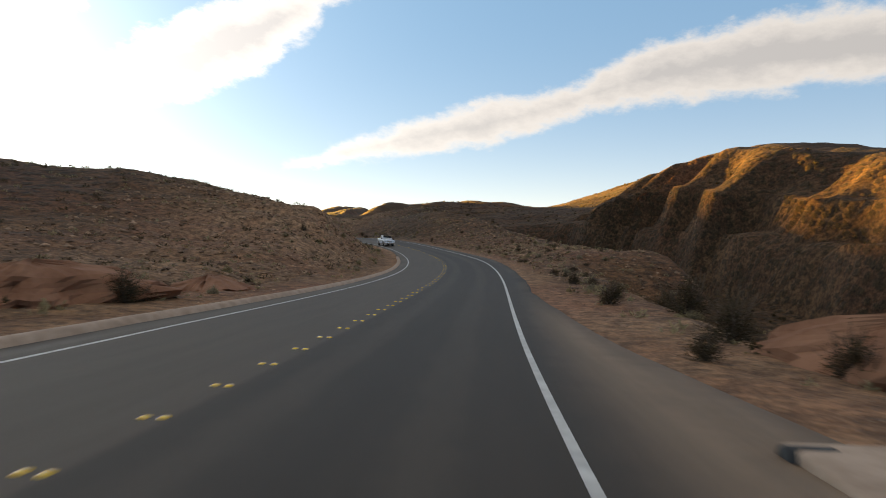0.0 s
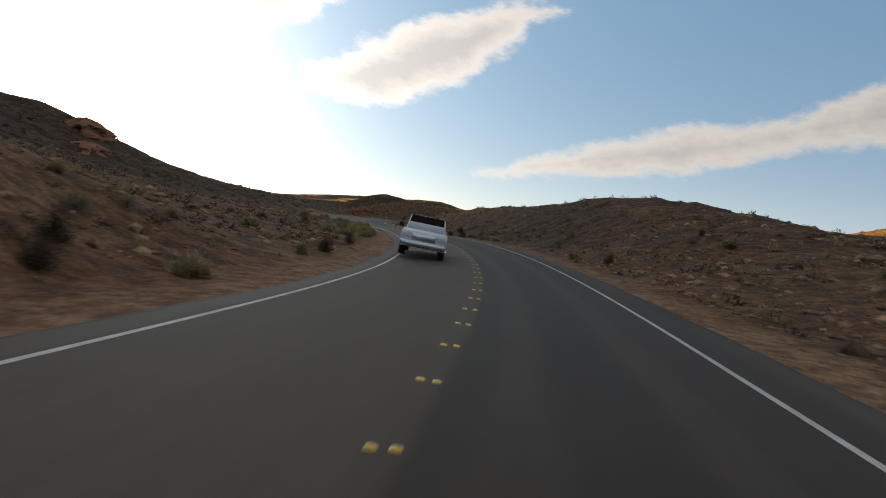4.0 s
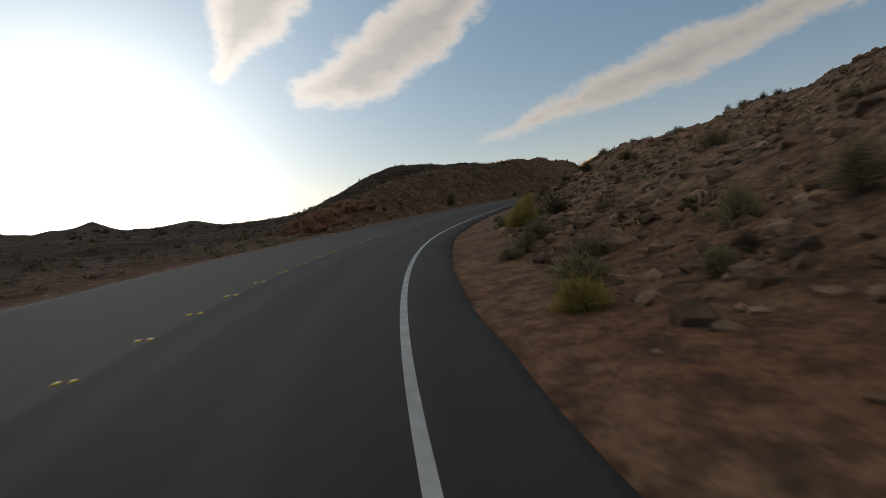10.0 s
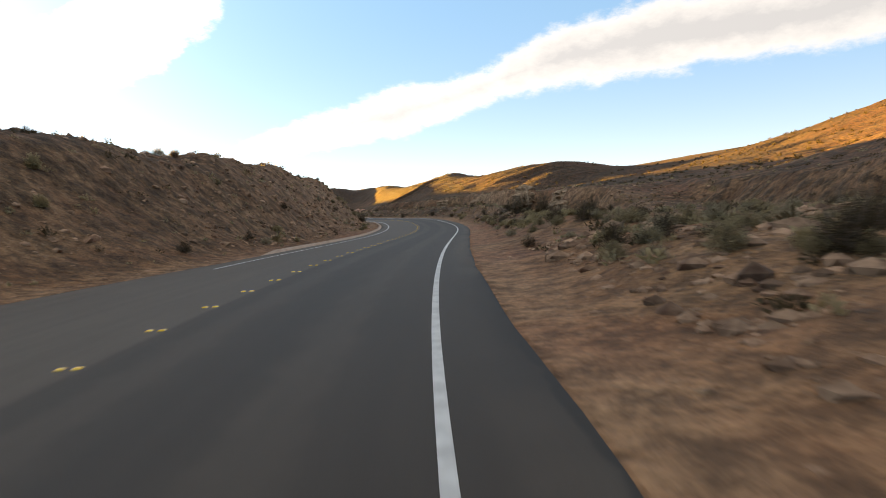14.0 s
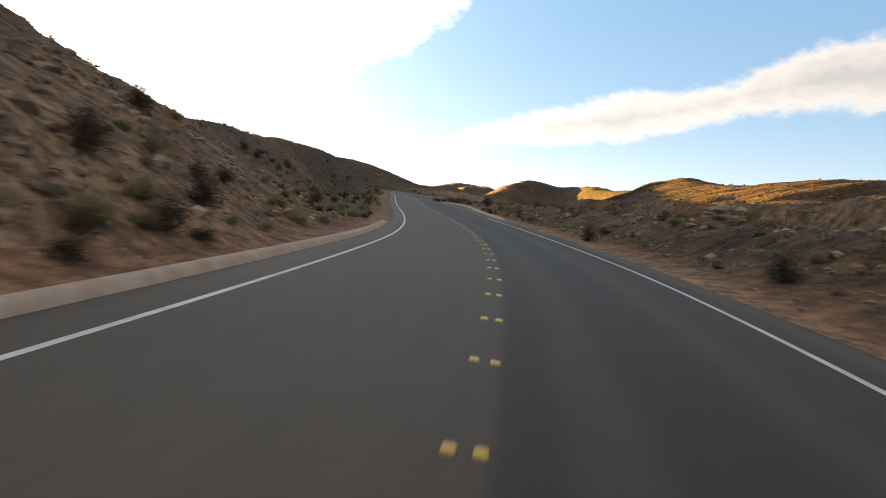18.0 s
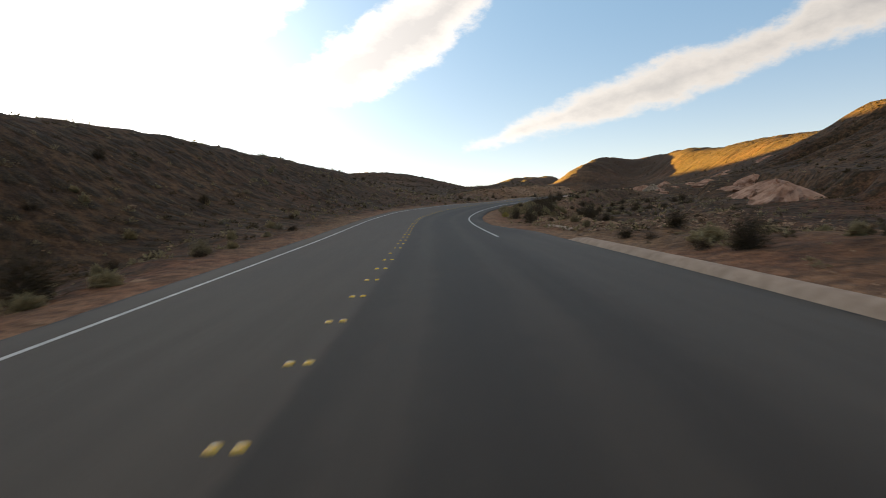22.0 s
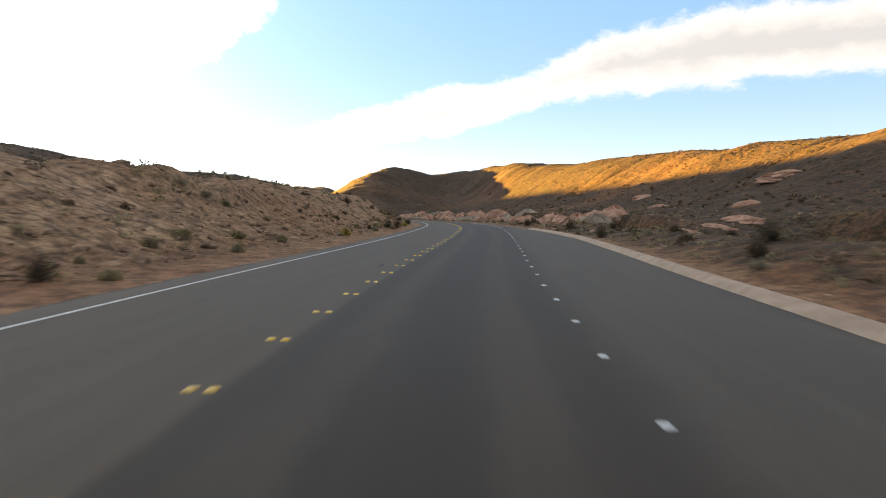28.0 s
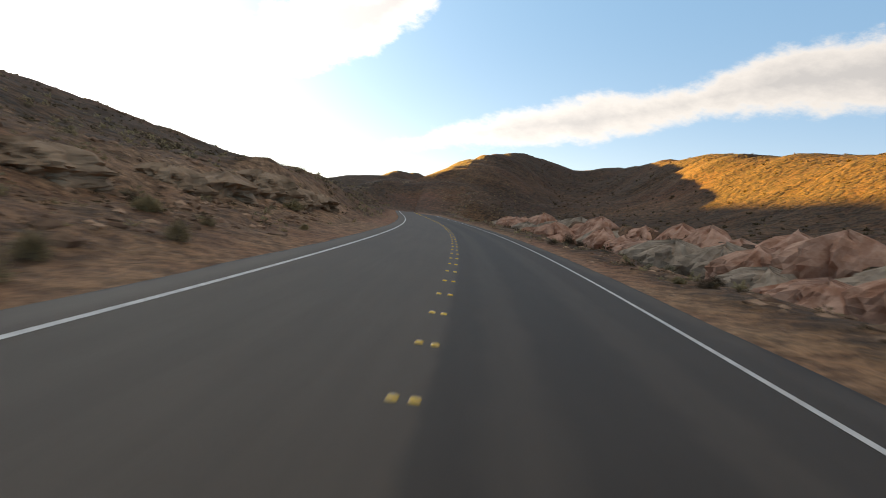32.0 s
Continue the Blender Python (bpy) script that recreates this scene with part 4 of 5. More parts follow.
def pickup_truck(at):
    """The truck's nose points along -y; y = 0 is midway along it."""
    car = thing("pickup_truck", "white crew-cab pickup truck with tinted windows and alloy wheels", "pickup truck", at)
    low = [(-2.85, 0.42), (-2.9, 0.75), (-2.82, 1.08), (-1.35, 1.17), (2.85, 1.17), (2.88, 0.5), (2.3, 0.42)]
    side = low[:5] + [(2.85, 1.17), (2.88, 0.5)] + arch(1.78, 0.47) + arch(-1.86, 0.47)
    body = part("body", slab(side, -0.98, 0.98, 0.035), CAR_WHITE, car)
    cab = [(-1.4, 1.12), (-0.7, 1.75), (-0.5, 1.81), (0.72, 1.81), (0.86, 1.75), (0.98, 1.12)]
    bm = slab(cab, -0.9, 0.9, 0.05)
    for v in bm.verts:
        v.co.x *= 1.0 - 0.13 * max(0.0, (v.co.z - 1.15) / 0.7)
    part("cab", bm, CAR_WHITE, car)
    for sx in (-1, 1):
        for y0, y1, nm in ((-1.0, -0.12, "front_window"), (0.02, 0.80, "rear_window")):
            bm = bmesh.new()
            pts = [(y0 + (0.42 if y0 < -0.5 else 0.02), 1.68), (y1 - 0.06, 1.68), (y1, 1.24), (y0, 1.24)]
            ring = [bm.verts.new((sx * (0.905 * (1 - 0.13 * (z - 1.15) / 0.7) + 0.004), y, z)) for y, z in pts]
            f = bm.faces.new(ring)
            bmesh.ops.solidify(bm, geom=[f], thickness=0.012)
            part(nm, bm, CAR_GLASS, car, "dark tinted side window")
        for y in (-0.14, 0.84):
            part("door_handle", smooth(box(bmesh.new(), sx * 0.98 - 0.02, sx * 0.98 + 0.03, y - 0.2, y - 0.02, 1.0, 1.035, 0.012)), CAR_WHITE, body)
            part("door_gap", box(bmesh.new(), sx * 0.981 - 0.006, sx * 0.981 + 0.006, y + 0.06, y + 0.07, 0.5, 1.16), CAR_BLACK, body)
        part("trim_strip", smooth(box(bmesh.new(), sx * 0.985 - 0.015, sx * 0.985 + 0.015, -1.35, 1.25, 0.72, 0.78, 0.01)), CAR_WHITE, body)
        part("sill", box(bmesh.new(), sx * 0.9 - 0.06, sx * 0.9 + 0.06, -1.35, 1.28, 0.30, 0.44), CAR_BLACK, car)
        part("running_board", smooth(box(bmesh.new(), sx * 0.98 - 0.1, sx * 0.98 + 0.1, -1.3, 1.22, 0.33, 0.38, 0.015)), CAR_CHROME, car, "bright metal running board")
        part("wing_mirror", smooth(box(bmesh.new(), sx * 1.12 - 0.1, sx * 1.12 + 0.1, -1.0, -0.9, 1.18, 1.38, 0.035)), CAR_BLACK, car)
        part("headlight", smooth(box(bmesh.new(), sx * 0.74 - 0.2, sx * 0.74 + 0.2, -2.91, -2.8, 0.82, 1.02, 0.03)), CAR_LAMP, car, "clear plastic headlight")
        part("tail_light", smooth(box(bmesh.new(), sx * 0.93 - 0.06, sx * 0.93 + 0.06, 2.8, 2.9, 0.8, 1.12, 0.02)), CAR_RED, car, "red plastic tail light")
        for y in (-1.86, 1.78):
            bm = bmesh.new()
            bmesh.ops.create_cone(bm, cap_ends=False, segments=28, radius1=0.4, radius2=0.4, depth=0.26, matrix=Matrix.Rotation(math.pi / 2, 4, "Y"))
            ring = bmesh.ops.extrude_edge_only(bm, edges=[e for e in bm.edges if e.is_boundary])
            for v in [g for g in ring["geom"] if isinstance(g, bmesh.types.BMVert)]:
                v.co.y, v.co.z = v.co.y * 0.68, v.co.z * 0.68
            tyre = part("tyre", smooth(bm), CAR_RUBBER, car, at=Matrix.Translation((sx * 0.86, y, 0.4)))
            bm = bmesh.new()
            bmesh.ops.create_cone(bm, cap_ends=True, segments=24, radius1=0.1, radius2=0.07, depth=0.08, matrix=Matrix.Translation((sx * 0.1, 0, 0)) @ Matrix.Rotation(sx * math.pi / 2, 4, "Y"))
            for k in range(6):
                spoke = box(bmesh.new(), sx * 0.1 - 0.02, sx * 0.1 + 0.02, -0.035, 0.035, 0.06, 0.275, 0.01, 1)
                bmesh.ops.rotate(spoke, verts=spoke.verts, cent=(0, 0, 0), matrix=Matrix.Rotation(k * math.tau / 6, 3, "X"))
                tmp = bpy.data.meshes.new("spoke")
                spoke.to_mesh(tmp), spoke.free(), bm.from_mesh(tmp)
            part("rim", bm, CAR_CHROME, tyre, "bright alloy rim with six spokes")
    bm = bmesh.new()
    ring = [bm.verts.new(c) for c in ((-0.82, -1.33, 1.17), (0.82, -1.33, 1.17), (0.74, -0.66, 1.8), (-0.74, -0.66, 1.8))]
    bmesh.ops.solidify(bm, geom=[bm.faces.new(ring)], thickness=0.015)
    part("windscreen", bm, CAR_GLASS, car, "dark windscreen")
    part("grille", smooth(box(bmesh.new(), -0.5, 0.5, -2.93, -2.85, 0.72, 1.03, 0.02)), CAR_CHROME, car)
    part("front_bumper", smooth(box(bmesh.new(), -0.97, 0.97, -3.0, -2.8, 0.46, 0.7, 0.05)), CAR_CHROME, car)
    part("rear_bumper", smooth(box(bmesh.new(), -0.96, 0.96, 2.82, 3.02, 0.46, 0.66, 0.04)), CAR_BLACK, car)
    part("bed_liner", box(bmesh.new(), -0.84, 0.84, 1.06, 2.75, 1.172, 1.178), CAR_BLACK, car, "black open load bed")
    for sx in (-1, 1):
        part("bed_rail", smooth(box(bmesh.new(), sx * 0.9 - 0.07, sx * 0.9 + 0.07, 1.02, 2.86, 1.15, 1.24, 0.02)), CAR_WHITE, car)
    part("tailgate", smooth(box(bmesh.new(), -0.83, 0.83, 2.78, 2.87, 0.68, 1.24, 0.02)), CAR_WHITE, car)
    return car


pickup_truck(on_road(78.2, 2.37))

# ---- rock outcrops ----
def lobe_mesh(name, seed, mat, flutes=9, depth=0.16, blunt=3.4):
    """A weathered dome of soft rock, 1 m in radius and 1 m high, with gullies down its sides."""
    r = random.Random(seed)
    rows, cols = 18, 52
    a, b, c = r.uniform(0, 6), r.uniform(0, 6), r.uniform(0, 9)
    bm = bmesh.new()
    grid = []
    for i in range(rows):
        h = i / (rows - 1)
        ring = []
        for k in range(cols):
            t = math.tau * k / cols
            rad = (1 - h ** blunt) ** 0.58 * (1 + 0.06 * math.sin(17 * h + a)) if h < 1 else 0.02
            cut = abs(math.sin(flutes * 0.5 * t + a + 0.5 * math.sin(3 * h + b))) ** 0.6
            q = 2.2 * noise.noise((3.1 * math.cos(t) + c, 3.1 * math.sin(t), 3.4 * h)) + 1.2 * noise.noise((8 * math.cos(t) + c, 8 * math.sin(t), 9 * h))
            wob = 1 + 0.13 * round(q * 1.6) / 1.6 + 0.05 * q + 0.2 * math.sin(2 * t + b) + 0.10 * math.sin(5 * t + a)
            rad *= wob * (1 - depth * (1 - cut) * (0.4 + 0.6 * (1 - h)))
            ring.append(bm.verts.new((rad * math.cos(t), rad * math.sin(t), h * (1 + 0.10 * noise.noise((math.cos(t) * 2, math.sin(t) * 2 + c, h))) - 0.12)))
        grid.append(ring)
    for i in range(rows - 1):
        for k in range(cols):
            bm.faces.new((grid[i][k], grid[i][(k + 1) % cols], grid[i + 1][(k + 1) % cols], grid[i + 1][k]))
    bm.faces.new(grid[-1])
    me = bpy.data.meshes.new(name)
    bm.to_mesh(me)
    bm.free()
    me.materials.append(mat)
    return me


LOBES_PINK = [lobe_mesh("outcrop", k, ROCK_PINK, 7 + k, 0.30, 5.0) for k in range(6)]
LOBES_PALE = [lobe_mesh("outcrop", 10 + k, ROCK_PALE, 8 + k, 0.26, 5.0) for k in range(4)]


LEDGES_PINK = [lobe_mesh("outcrop", 30 + k, ROCK_PINK, 7 + k, 0.2, 1.9) for k in range(4)]
LEDGES_TAN = [lobe_mesh("outcrop", 60 + k, ROCK_TAN, 7 + k, 0.3, 5.0) for k in range(4)]
LEDGES_RED = [lobe_mesh("outcrop", 50 + k, ROCK_RED, 7 + k, 0.2, 1.9) for k in range(3)]
LEDGES_PALE = [lobe_mesh("outcrop", 40 + k, ROCK_PALE, 8 + k, 0.14, 1.9) for k in range(4)]


def outcrop(s, n, wide, deep, high, pale=False, turn=0.0, sink=0.8, red=False, tan=False):
    me = rng.choice(LEDGES_TAN if tan else LEDGES_PALE if pale else LEDGES_RED if red else LEDGES_PINK)
    p = spot(s, n)
    _, h = road_point(s, 0)
    ob = new("rock_outcrop", me)
    ob.matrix_world = Matrix.Translation(p - Vector((0, 0, sink))) @ Matrix.Rotation(h + turn, 4, "Z") @ Matrix.Diagonal((deep, wide, high, 1))
    return tagged(ob, "tan broken ledge of weathered rock beside the wash" if tan else "pale grey craggy outcrop of weathered rock on the slope" if pale else "low red-brown outcrop of crumbling clay rock" if red else "pink craggy outcrop of weathered sandstone on the slope", "rock", "outcrops along the wash")


# the pink badlands: a broken band of rock beyond the wash
def badland(s, n, wide, deep, high, pale):
    me = rng.choice(LOBES_PALE if pale else LOBES_PINK)
    p, h = road_point(s, n, -3.5)
    ob = new("rock_outcrop", me)
    ob.matrix_world = Matrix.Translation(p) @ Matrix.Rotation(h + rng.uniform(-0.4, 0.4), 4, "Z") @ Matrix.Diagonal((deep, wide, high, 1))
    tagged(ob, "pale grey craggy badland rock beside the wash" if pale else "pink craggy badland rock beside the wash", "rock", "badland rocks along the wash")


for k in range(46):
    s = 634 + 3.7 * k
    badland(s + rng.uniform(-1, 1), -19.5 + rng.uniform(-1.3, 1.3), rng.uniform(1.8, 3.6), rng.uniform(2.2, 3.8), rng.uniform(3.6, 6.0), rng.random() < 0.28)
for k in range(26):
    s = 640 + 6.3 * k
    badland(s, -24.0 + rng.uniform(-1, 1), rng.uniform(2.6, 5.0), rng.uniform(2.6, 4.0), rng.uniform(5.2, 7.4), rng.random() < 0.35)
# the big pink face, and pale ledges on the slopes
for s, n, w, d, h in ((477, -37, 5, 4, 5.6), (486, -38, 6, 4, 6.2), (496, -39.5, 6, 4, 6.2), (504, -40.5, 6, 5, 5.6), (512, -41.5, 7, 5, 5.4), (522, -42, 6, 5, 5.0), (532, -43, 5, 4, 4.6)):
    outcrop(s, n, w, d, h, False, 0.0, 3.0)
for k in range(24):
    outcrop(290 + 2.5 * k + rng.uniform(-0.8, 0.8), -19.8 + rng.uniform(-0.7, 0.7), rng.uniform(1.3, 2.4), rng.uniform(1.0, 1.7), rng.uniform(1.5, 2.3), False, rng.uniform(-0.3, 0.3), 0.5, False, True)
# dark red crags along the ridge towards the sun, and the crag where the road widens
for s, n, w, d, h in ((150, 44, 6, 4, 4.0), (158, 50, 7, 4, 4.4), (166, 66, 9, 5, 5.2), (174, 72, 8, 5, 4.6), (186, 78, 9, 6, 5.0), (196, 82, 10, 6, 4.6), (176, 46, 6, 4, 3.4), (205, 80, 9, 6, 4.4)):
    outcrop(s, n, w, d, h, False, rng.uniform(-0.5, 0.5), h * 0.62, True)
for s, n, w, d, h in ((196.6, 12.0, 2.0, 1.6, 2.2), (199.6, 12.6, 2.2, 1.7, 2.6), (202.8, 13.2, 2.6, 1.8, 2.4), (207.0, 13.6, 3.0, 2.0, 2.0)):
    outcrop(s, n, w, d, h, False, rng.uniform(-0.3, 0.3), 0.7, True)
# pale broken ledges in the last cutting
for s, n, w, d, h in ((690.5, 11.4, 2.0, 1.2, 1.7), (694.5, 10.6, 2.6, 1.3, 1.8), (699.0, 10.3, 2.4, 1.4, 2.0), (703.6, 9.8, 2.8, 1.3, 1.8), (708.0, 9.0, 2.2, 1.2, 1.5), (684.5, 12.4, 2.4, 1.2, 1.4), (677, 9.2, 1.6, 0.9, 0.9), (672, 10.4, 1.8, 1.0, 1.1)):
    outcrop(s, n, w, d, h, False, rng.uniform(-0.3, 0.3), 0.5 * h, False, True)
# slabs of pink rock that lie slantwise on the slope above the wash
for s, n, w, d, h in ((621, -31, 3.4, 1.6, 1.6), (617, -26, 2.2, 1.4, 1.2), (657, -64, 4.5, 2.4, 2.4), (696, -60, 4.0, 2.4, 2.2), (531, -39.5, 4.0, 1.6, 2.0), (544, -36, 3.4, 1.5, 1.7), (560, -38, 3.0, 1.5, 1.6), (583, -36.5, 3.4, 1.6, 1.6), (598, -40, 3.0, 1.5, 1.6), (640, -44, 3.0, 1.6, 1.8), (668, -46, 3.2, 1.8, 1.8), (606, -23, 3.0, 1.8, 1.9), (614, -21.5, 3.2, 1.8, 2.1)):
    outcrop(s, n, w * 1.2, d, h, False, rng.uniform(0.3, 0.9), 0.55 * h)
for s, n, w, d, h in ((-23, -10.2, 3.2, 2.2, 2.6), (-28, -10.6, 3, 2.4, 2.4), (-19, 9.0, 5, 2.0, 2.0), (-27, 9.5, 5, 2.2, 2.4), (-10, 8.5, 4, 1.6, 1.5)):
    outcrop(s, n, w, d, h, False, rng.uniform(-0.3, 0.3), 0.7, True)

# the end of a concrete drain beside the road
def drain_apron(s, n):
    ob = thing("drain_apron", "dusty concrete drain apron with a dark pipe mouth", "drain", on_road(s, n, 0, -0.15))
    part("slab", smooth(box(bmesh.new(), -0.8, 0.9, -0.8, 0.8, -0.3, 0.22, 0.07)), CONCRETE, ob)
    part("toe", smooth(box(bmesh.new(), -1.05, -0.78, -0.8, 0.35, -0.3, 0.03, 0.05)), CONCRETE, ob, "broken concrete toe")
    bm = bmesh.new()
    bmesh.ops.create_cone(bm, cap_ends=True, segments=20, radius1=0.15, radius2=0.15, depth=0.4, matrix=Matrix.Translation((-0.64, 0.62, 0.08)) @ Matrix.Rotation(math.pi / 2, 4, "Y"))
    part("pipe", smooth(bm), CAR_BLACK, ob, "dark pipe mouth")


drain_apron(-29.6, -6.4)
# the low old kerb beside the wash
for s0, s1 in ((427, 447),):
    strip("old_kerb_right", s0, s1, [(-8.0, -0.1), (-8.05, 0.12), (-8.3, 0.13), (-8.38, -0.2)], CONCRETE, "narrow broken concrete kerb beside the wash")

# dark tar over worn places in the road
def tar_patch(s, n, long, wide, seed):
    r = random.Random(seed)
    bm = bmesh.new()
    rim = [bm.verts.new((wide * 0.5 * r.uniform(0.6, 1.1) * math.cos(k * math.tau / 14), long * 0.5 * r.uniform(0.7, 1.1) * math.sin(k * math.tau / 14), 0.004)) for k in range(14)]
    bm.faces.new(rim)
    me = bpy.data.meshes.new("tar_patch")
    low = bmesh.ops.extrude_face_region(bm, geom=bm.faces[:])["geom"]
    for v in low:
        if isinstance(v, bmesh.types.BMVert):
            v.co.z = -0.01
    bmesh.ops.recalc_face_normals(bm, faces=bm.faces)
    bm.to_mesh(me), bm.free()
    me.materials.append(CAR_RUBBER)
    ob = new("tar_patch", me)
    ob.matrix_world = on_road(s, n)
    tagged(ob, "black smear of tar on worn asphalt", "tar patch", "tar patches on the road")


for k, (s, n, long, wide) in enumerate(((256.2, 0.25, 0.8, 0.08), (256.9, 0.05, 0.6, 0.06), (277.6, 0.18, 0.8, 0.1), (277.2, -0.22, 0.7, 0.09), (640.5, -0.2, 1.4, 0.07), (640.8, -1.9, 1.8, 0.07), (571.5, 0.5, 0.9, 0.08))):
    tar_patch(s, n, long, wide, k)

# ---- desert plants ----
def blades_mesh(name, seed, mat, count, wide, high, blade, up=0.6, tips=0.3, layers=1.0, thin=0.035):
    """The foliage of a bush: many narrow leaves and twigs, wide and high in metres."""
    r = np.random.RandomState(seed)
    t = r.uniform(0, math.tau, count)
    ang = np.sqrt(r.uniform(0, 1, count)) * 1.4
    # sprays of leaves that leave gaps between them
    spray = r.randint(0, 26, count)
    st, sa = r.uniform(0, math.tau, 26), np.sqrt(r.uniform(0, 1, 26)) * 1.35
    loose = r.uniform(0, 1, count) < 0.25
    t, ang = np.where(loose, t, st[spray] + r.normal(0, 0.30, count) / np.maximum(np.sin(sa[spray]), 0.3)), np.where(loose, ang, np.clip(sa[spray] + r.normal(0, 0.2, count), 0, 1.5))
    lump = (0.72 + 0.28 * r.uniform(0, 1, 26))[spray] + r.uniform(-0.12, 0.08, count)
    reach = lump * (1 - (1 - layers) * r.uniform(0, 1, count) ** 2) * r.uniform(0.55, 1.0, count)
    d = np.stack([np.sin(ang) * np.cos(t), np.sin(ang) * np.sin(t), np.cos(ang)], 1)
    tip = d * reach[:, None] * np.array([wide / 2, wide / 2, high])
    tip[:, 2] = np.maximum(tip[:, 2], 0.04 * high)
    lean = d * np.array([1, 1, up]) + r.normal(0, 0.35, (count, 3))
    lean /= np.linalg.norm(lean, axis=1)[:, None]
    ln = blade * r.uniform(0.6, 1.3, count)
    root = tip - lean * ln[:, None]
    root[:, 2] = np.maximum(root[:, 2], -0.03)
    across = np.cross(lean, r.normal(0, 1, (count, 3)))
    across /= np.linalg.norm(across, axis=1)[:, None] + 1e-6
    half = (blade * thin * r.uniform(0.6, 1.5, count))[:, None]
    v = np.stack([root - across * half, root + across * half, tip + across * half * 0.4, tip - across * half * 0.4], 1).reshape(-1, 3)
    tipness = np.repeat(np.clip((reach - 0.5) * 2 * (r.uniform(0, 1, count) < tips), 0, 1), 4) * np.tile([0.2, 0.2, 1, 1], count)
    me = bpy.data.meshes.new(name)
    me.from_pydata(v.tolist(), [], np.arange(4 * count).reshape(-1, 4).tolist())
    me.attributes.new("tip", "FLOAT", "POINT").data.foreach_set("value", tipness.astype(np.float32))
    me.materials.append(mat)
    return me


def stems_mesh(name, seed, count, wide, high):
    """A forked stem: one root from which the branches leave."""
    r = np.random.RandomState(seed)
    w = 0.008 * wide + 0.004
    ring = lambda p, f: [(p + w * f * np.array([math.cos(c * 2.094), math.sin(c * 2.094), 0])).tolist() for c in range(3)]
    verts, faces = ring(np.array([0, 0, -0.04]), 1.4), []
    for k in range(count):
        a, b = r.uniform(0, math.tau), r.uniform(0.15, 1.15)
        e = np.array([math.sin(b) * math.cos(a) * wide / 2, math.sin(b) * math.sin(a) * wide / 2, math.cos(b) * high]) * r.uniform(0.7, 0.98)
        o = len(verts)
        verts += ring(e * 0.5 + r.normal(0, 0.05 * wide, 3), 0.7) + ring(e, 0.3)
        for low, top in ((0, o), (o, o + 3)):
            for c in range(3):
                faces.append([low + c, low + (c + 1) % 3, top + (c + 1) % 3, top + c])
    me = bpy.data.meshes.new(name)
    me.from_pydata(verts, [], faces)
    me.materials.append(BARK)
    return me


def kind_of(seed, mat, count, wide, high, blade, up, tips, layers, stems, label):
    return [(blades_mesh("foliage", seed + k, mat, int(0.62 * count), wide, high, 1.22 * blade, up, tips, layers), stems_mesh("stem", seed + k, stems, wide, high)) for k in range(4)], label, "bush"


KINDS = {
    "rabbitbrush": kind_of(3, RABBIT, 5600, 1.5, 0.95, 0.15, 0.9, 0.75, 0.75, 16, "rounded yellow-green rabbitbrush on dry roadside soil"),
    "sagebrush": kind_of(13, SAGE, 2000, 1.3, 0.75, 0.13, 0.6, 0.5, 0.8, 14, "low grey-green sagebrush on dry soil"),
    "straw_bush": kind_of(23, STRAW, 1500, 1.4, 0.7, 0.3, 1.1, 0.8, 0.9, 6, "dry straw-coloured clump of desert grass"),
    "creosote_bush": kind_of(33, CREOSOTE, 1500, 1.6, 1.4, 0.16, 0.4, 0.3, 0.6, 30, "dark open creosote bush with thin stems"),
    "blackbrush": kind_of(43, BLACKBRUSH, 1300, 1.3, 0.7, 0.11, 0.4, 0.4, 0.75, 18, "low dense dark-brown blackbrush on dry soil"),
    "bunchgrass": kind_of(63, STRAW, 900, 0.9, 0.75, 0.34, 1.6, 0.8, 0.95, 4, "upright clump of pale dry bunchgrass"),
    "saltbush": kind_of(53, SALTBUSH, 1900, 1.1, 0.75, 0.10, 0.7, 0.6, 0.85, 10, "rounded pale grey-tan saltbush on dry soil"),
}


def plant(kind, s, n, size=1.0, tall=1.0):
    meshes, label, category = KINDS[kind]
    leaves, stems = rng.choice(meshes)
    w = rng.uniform(0.9, 1.1) * size
    at = Matrix.Translation(spot(s, n) - Vector((0, 0, 0.02))) @ Matrix.Rotation(rng.uniform(0, 6.28), 4, "Z") @ Matrix.Diagonal((w, w * rng.uniform(0.85, 1.15), w * tall, 1))
    ob = thing(kind, label, category, at, kind.replace("_", " ") + " plants beside the road")
    part("foliage", leaves, None, ob)
    part("stem", stems, None, ob, "thin forked woody stem")
    return ob


# plants that stand out beside the road, kind by kind along the way
RABBITBRUSH_STRETCH_A = [(113, 5.4, 0.8), (116, 5.6, 0.7), (140, -7.2, 0.8), (148, -6.3, 0.7), (157, -5.9, 0.6), (170, -7.1, 0.95), (199.6, -6.1, 1.2), (202.4, -6.0, 1.05), (205.6, -5.7, 0.95), (208, -5.8, 0.9), (178.7, -7.6, 0.85), (351, 6.2, 0.7), (359, 5.3, 0.8), (455, -7, 0.6), (591, 6.4, 0.7), (617, 5.6, 0.6)]
SAGEBRUSH_STRETCH_A = [(94, 5.6, 0.8), (101, 5.7, 0.8), (110, 5.2, 1), (111, -6.8, 0.7), (126, -7.2, 0.8), (126, 5.4, 0.9), (129, -7.4, 0.9), (131, -6.9, 0.8), (161, -7.1, 0.8), (164, -6.8, 0.9), (174, -6.6, 0.8), (180, -6.3, 0.6), (192, -8.2, 0.9), (202, -9, 0.8), (203, -8.4, 0.7), (208, -8, 0.7), (212, -9.2, 0.7), (216, -7.7, 0.7), (218, -9.4, 0.8), (222, -8.2, 0.8)]
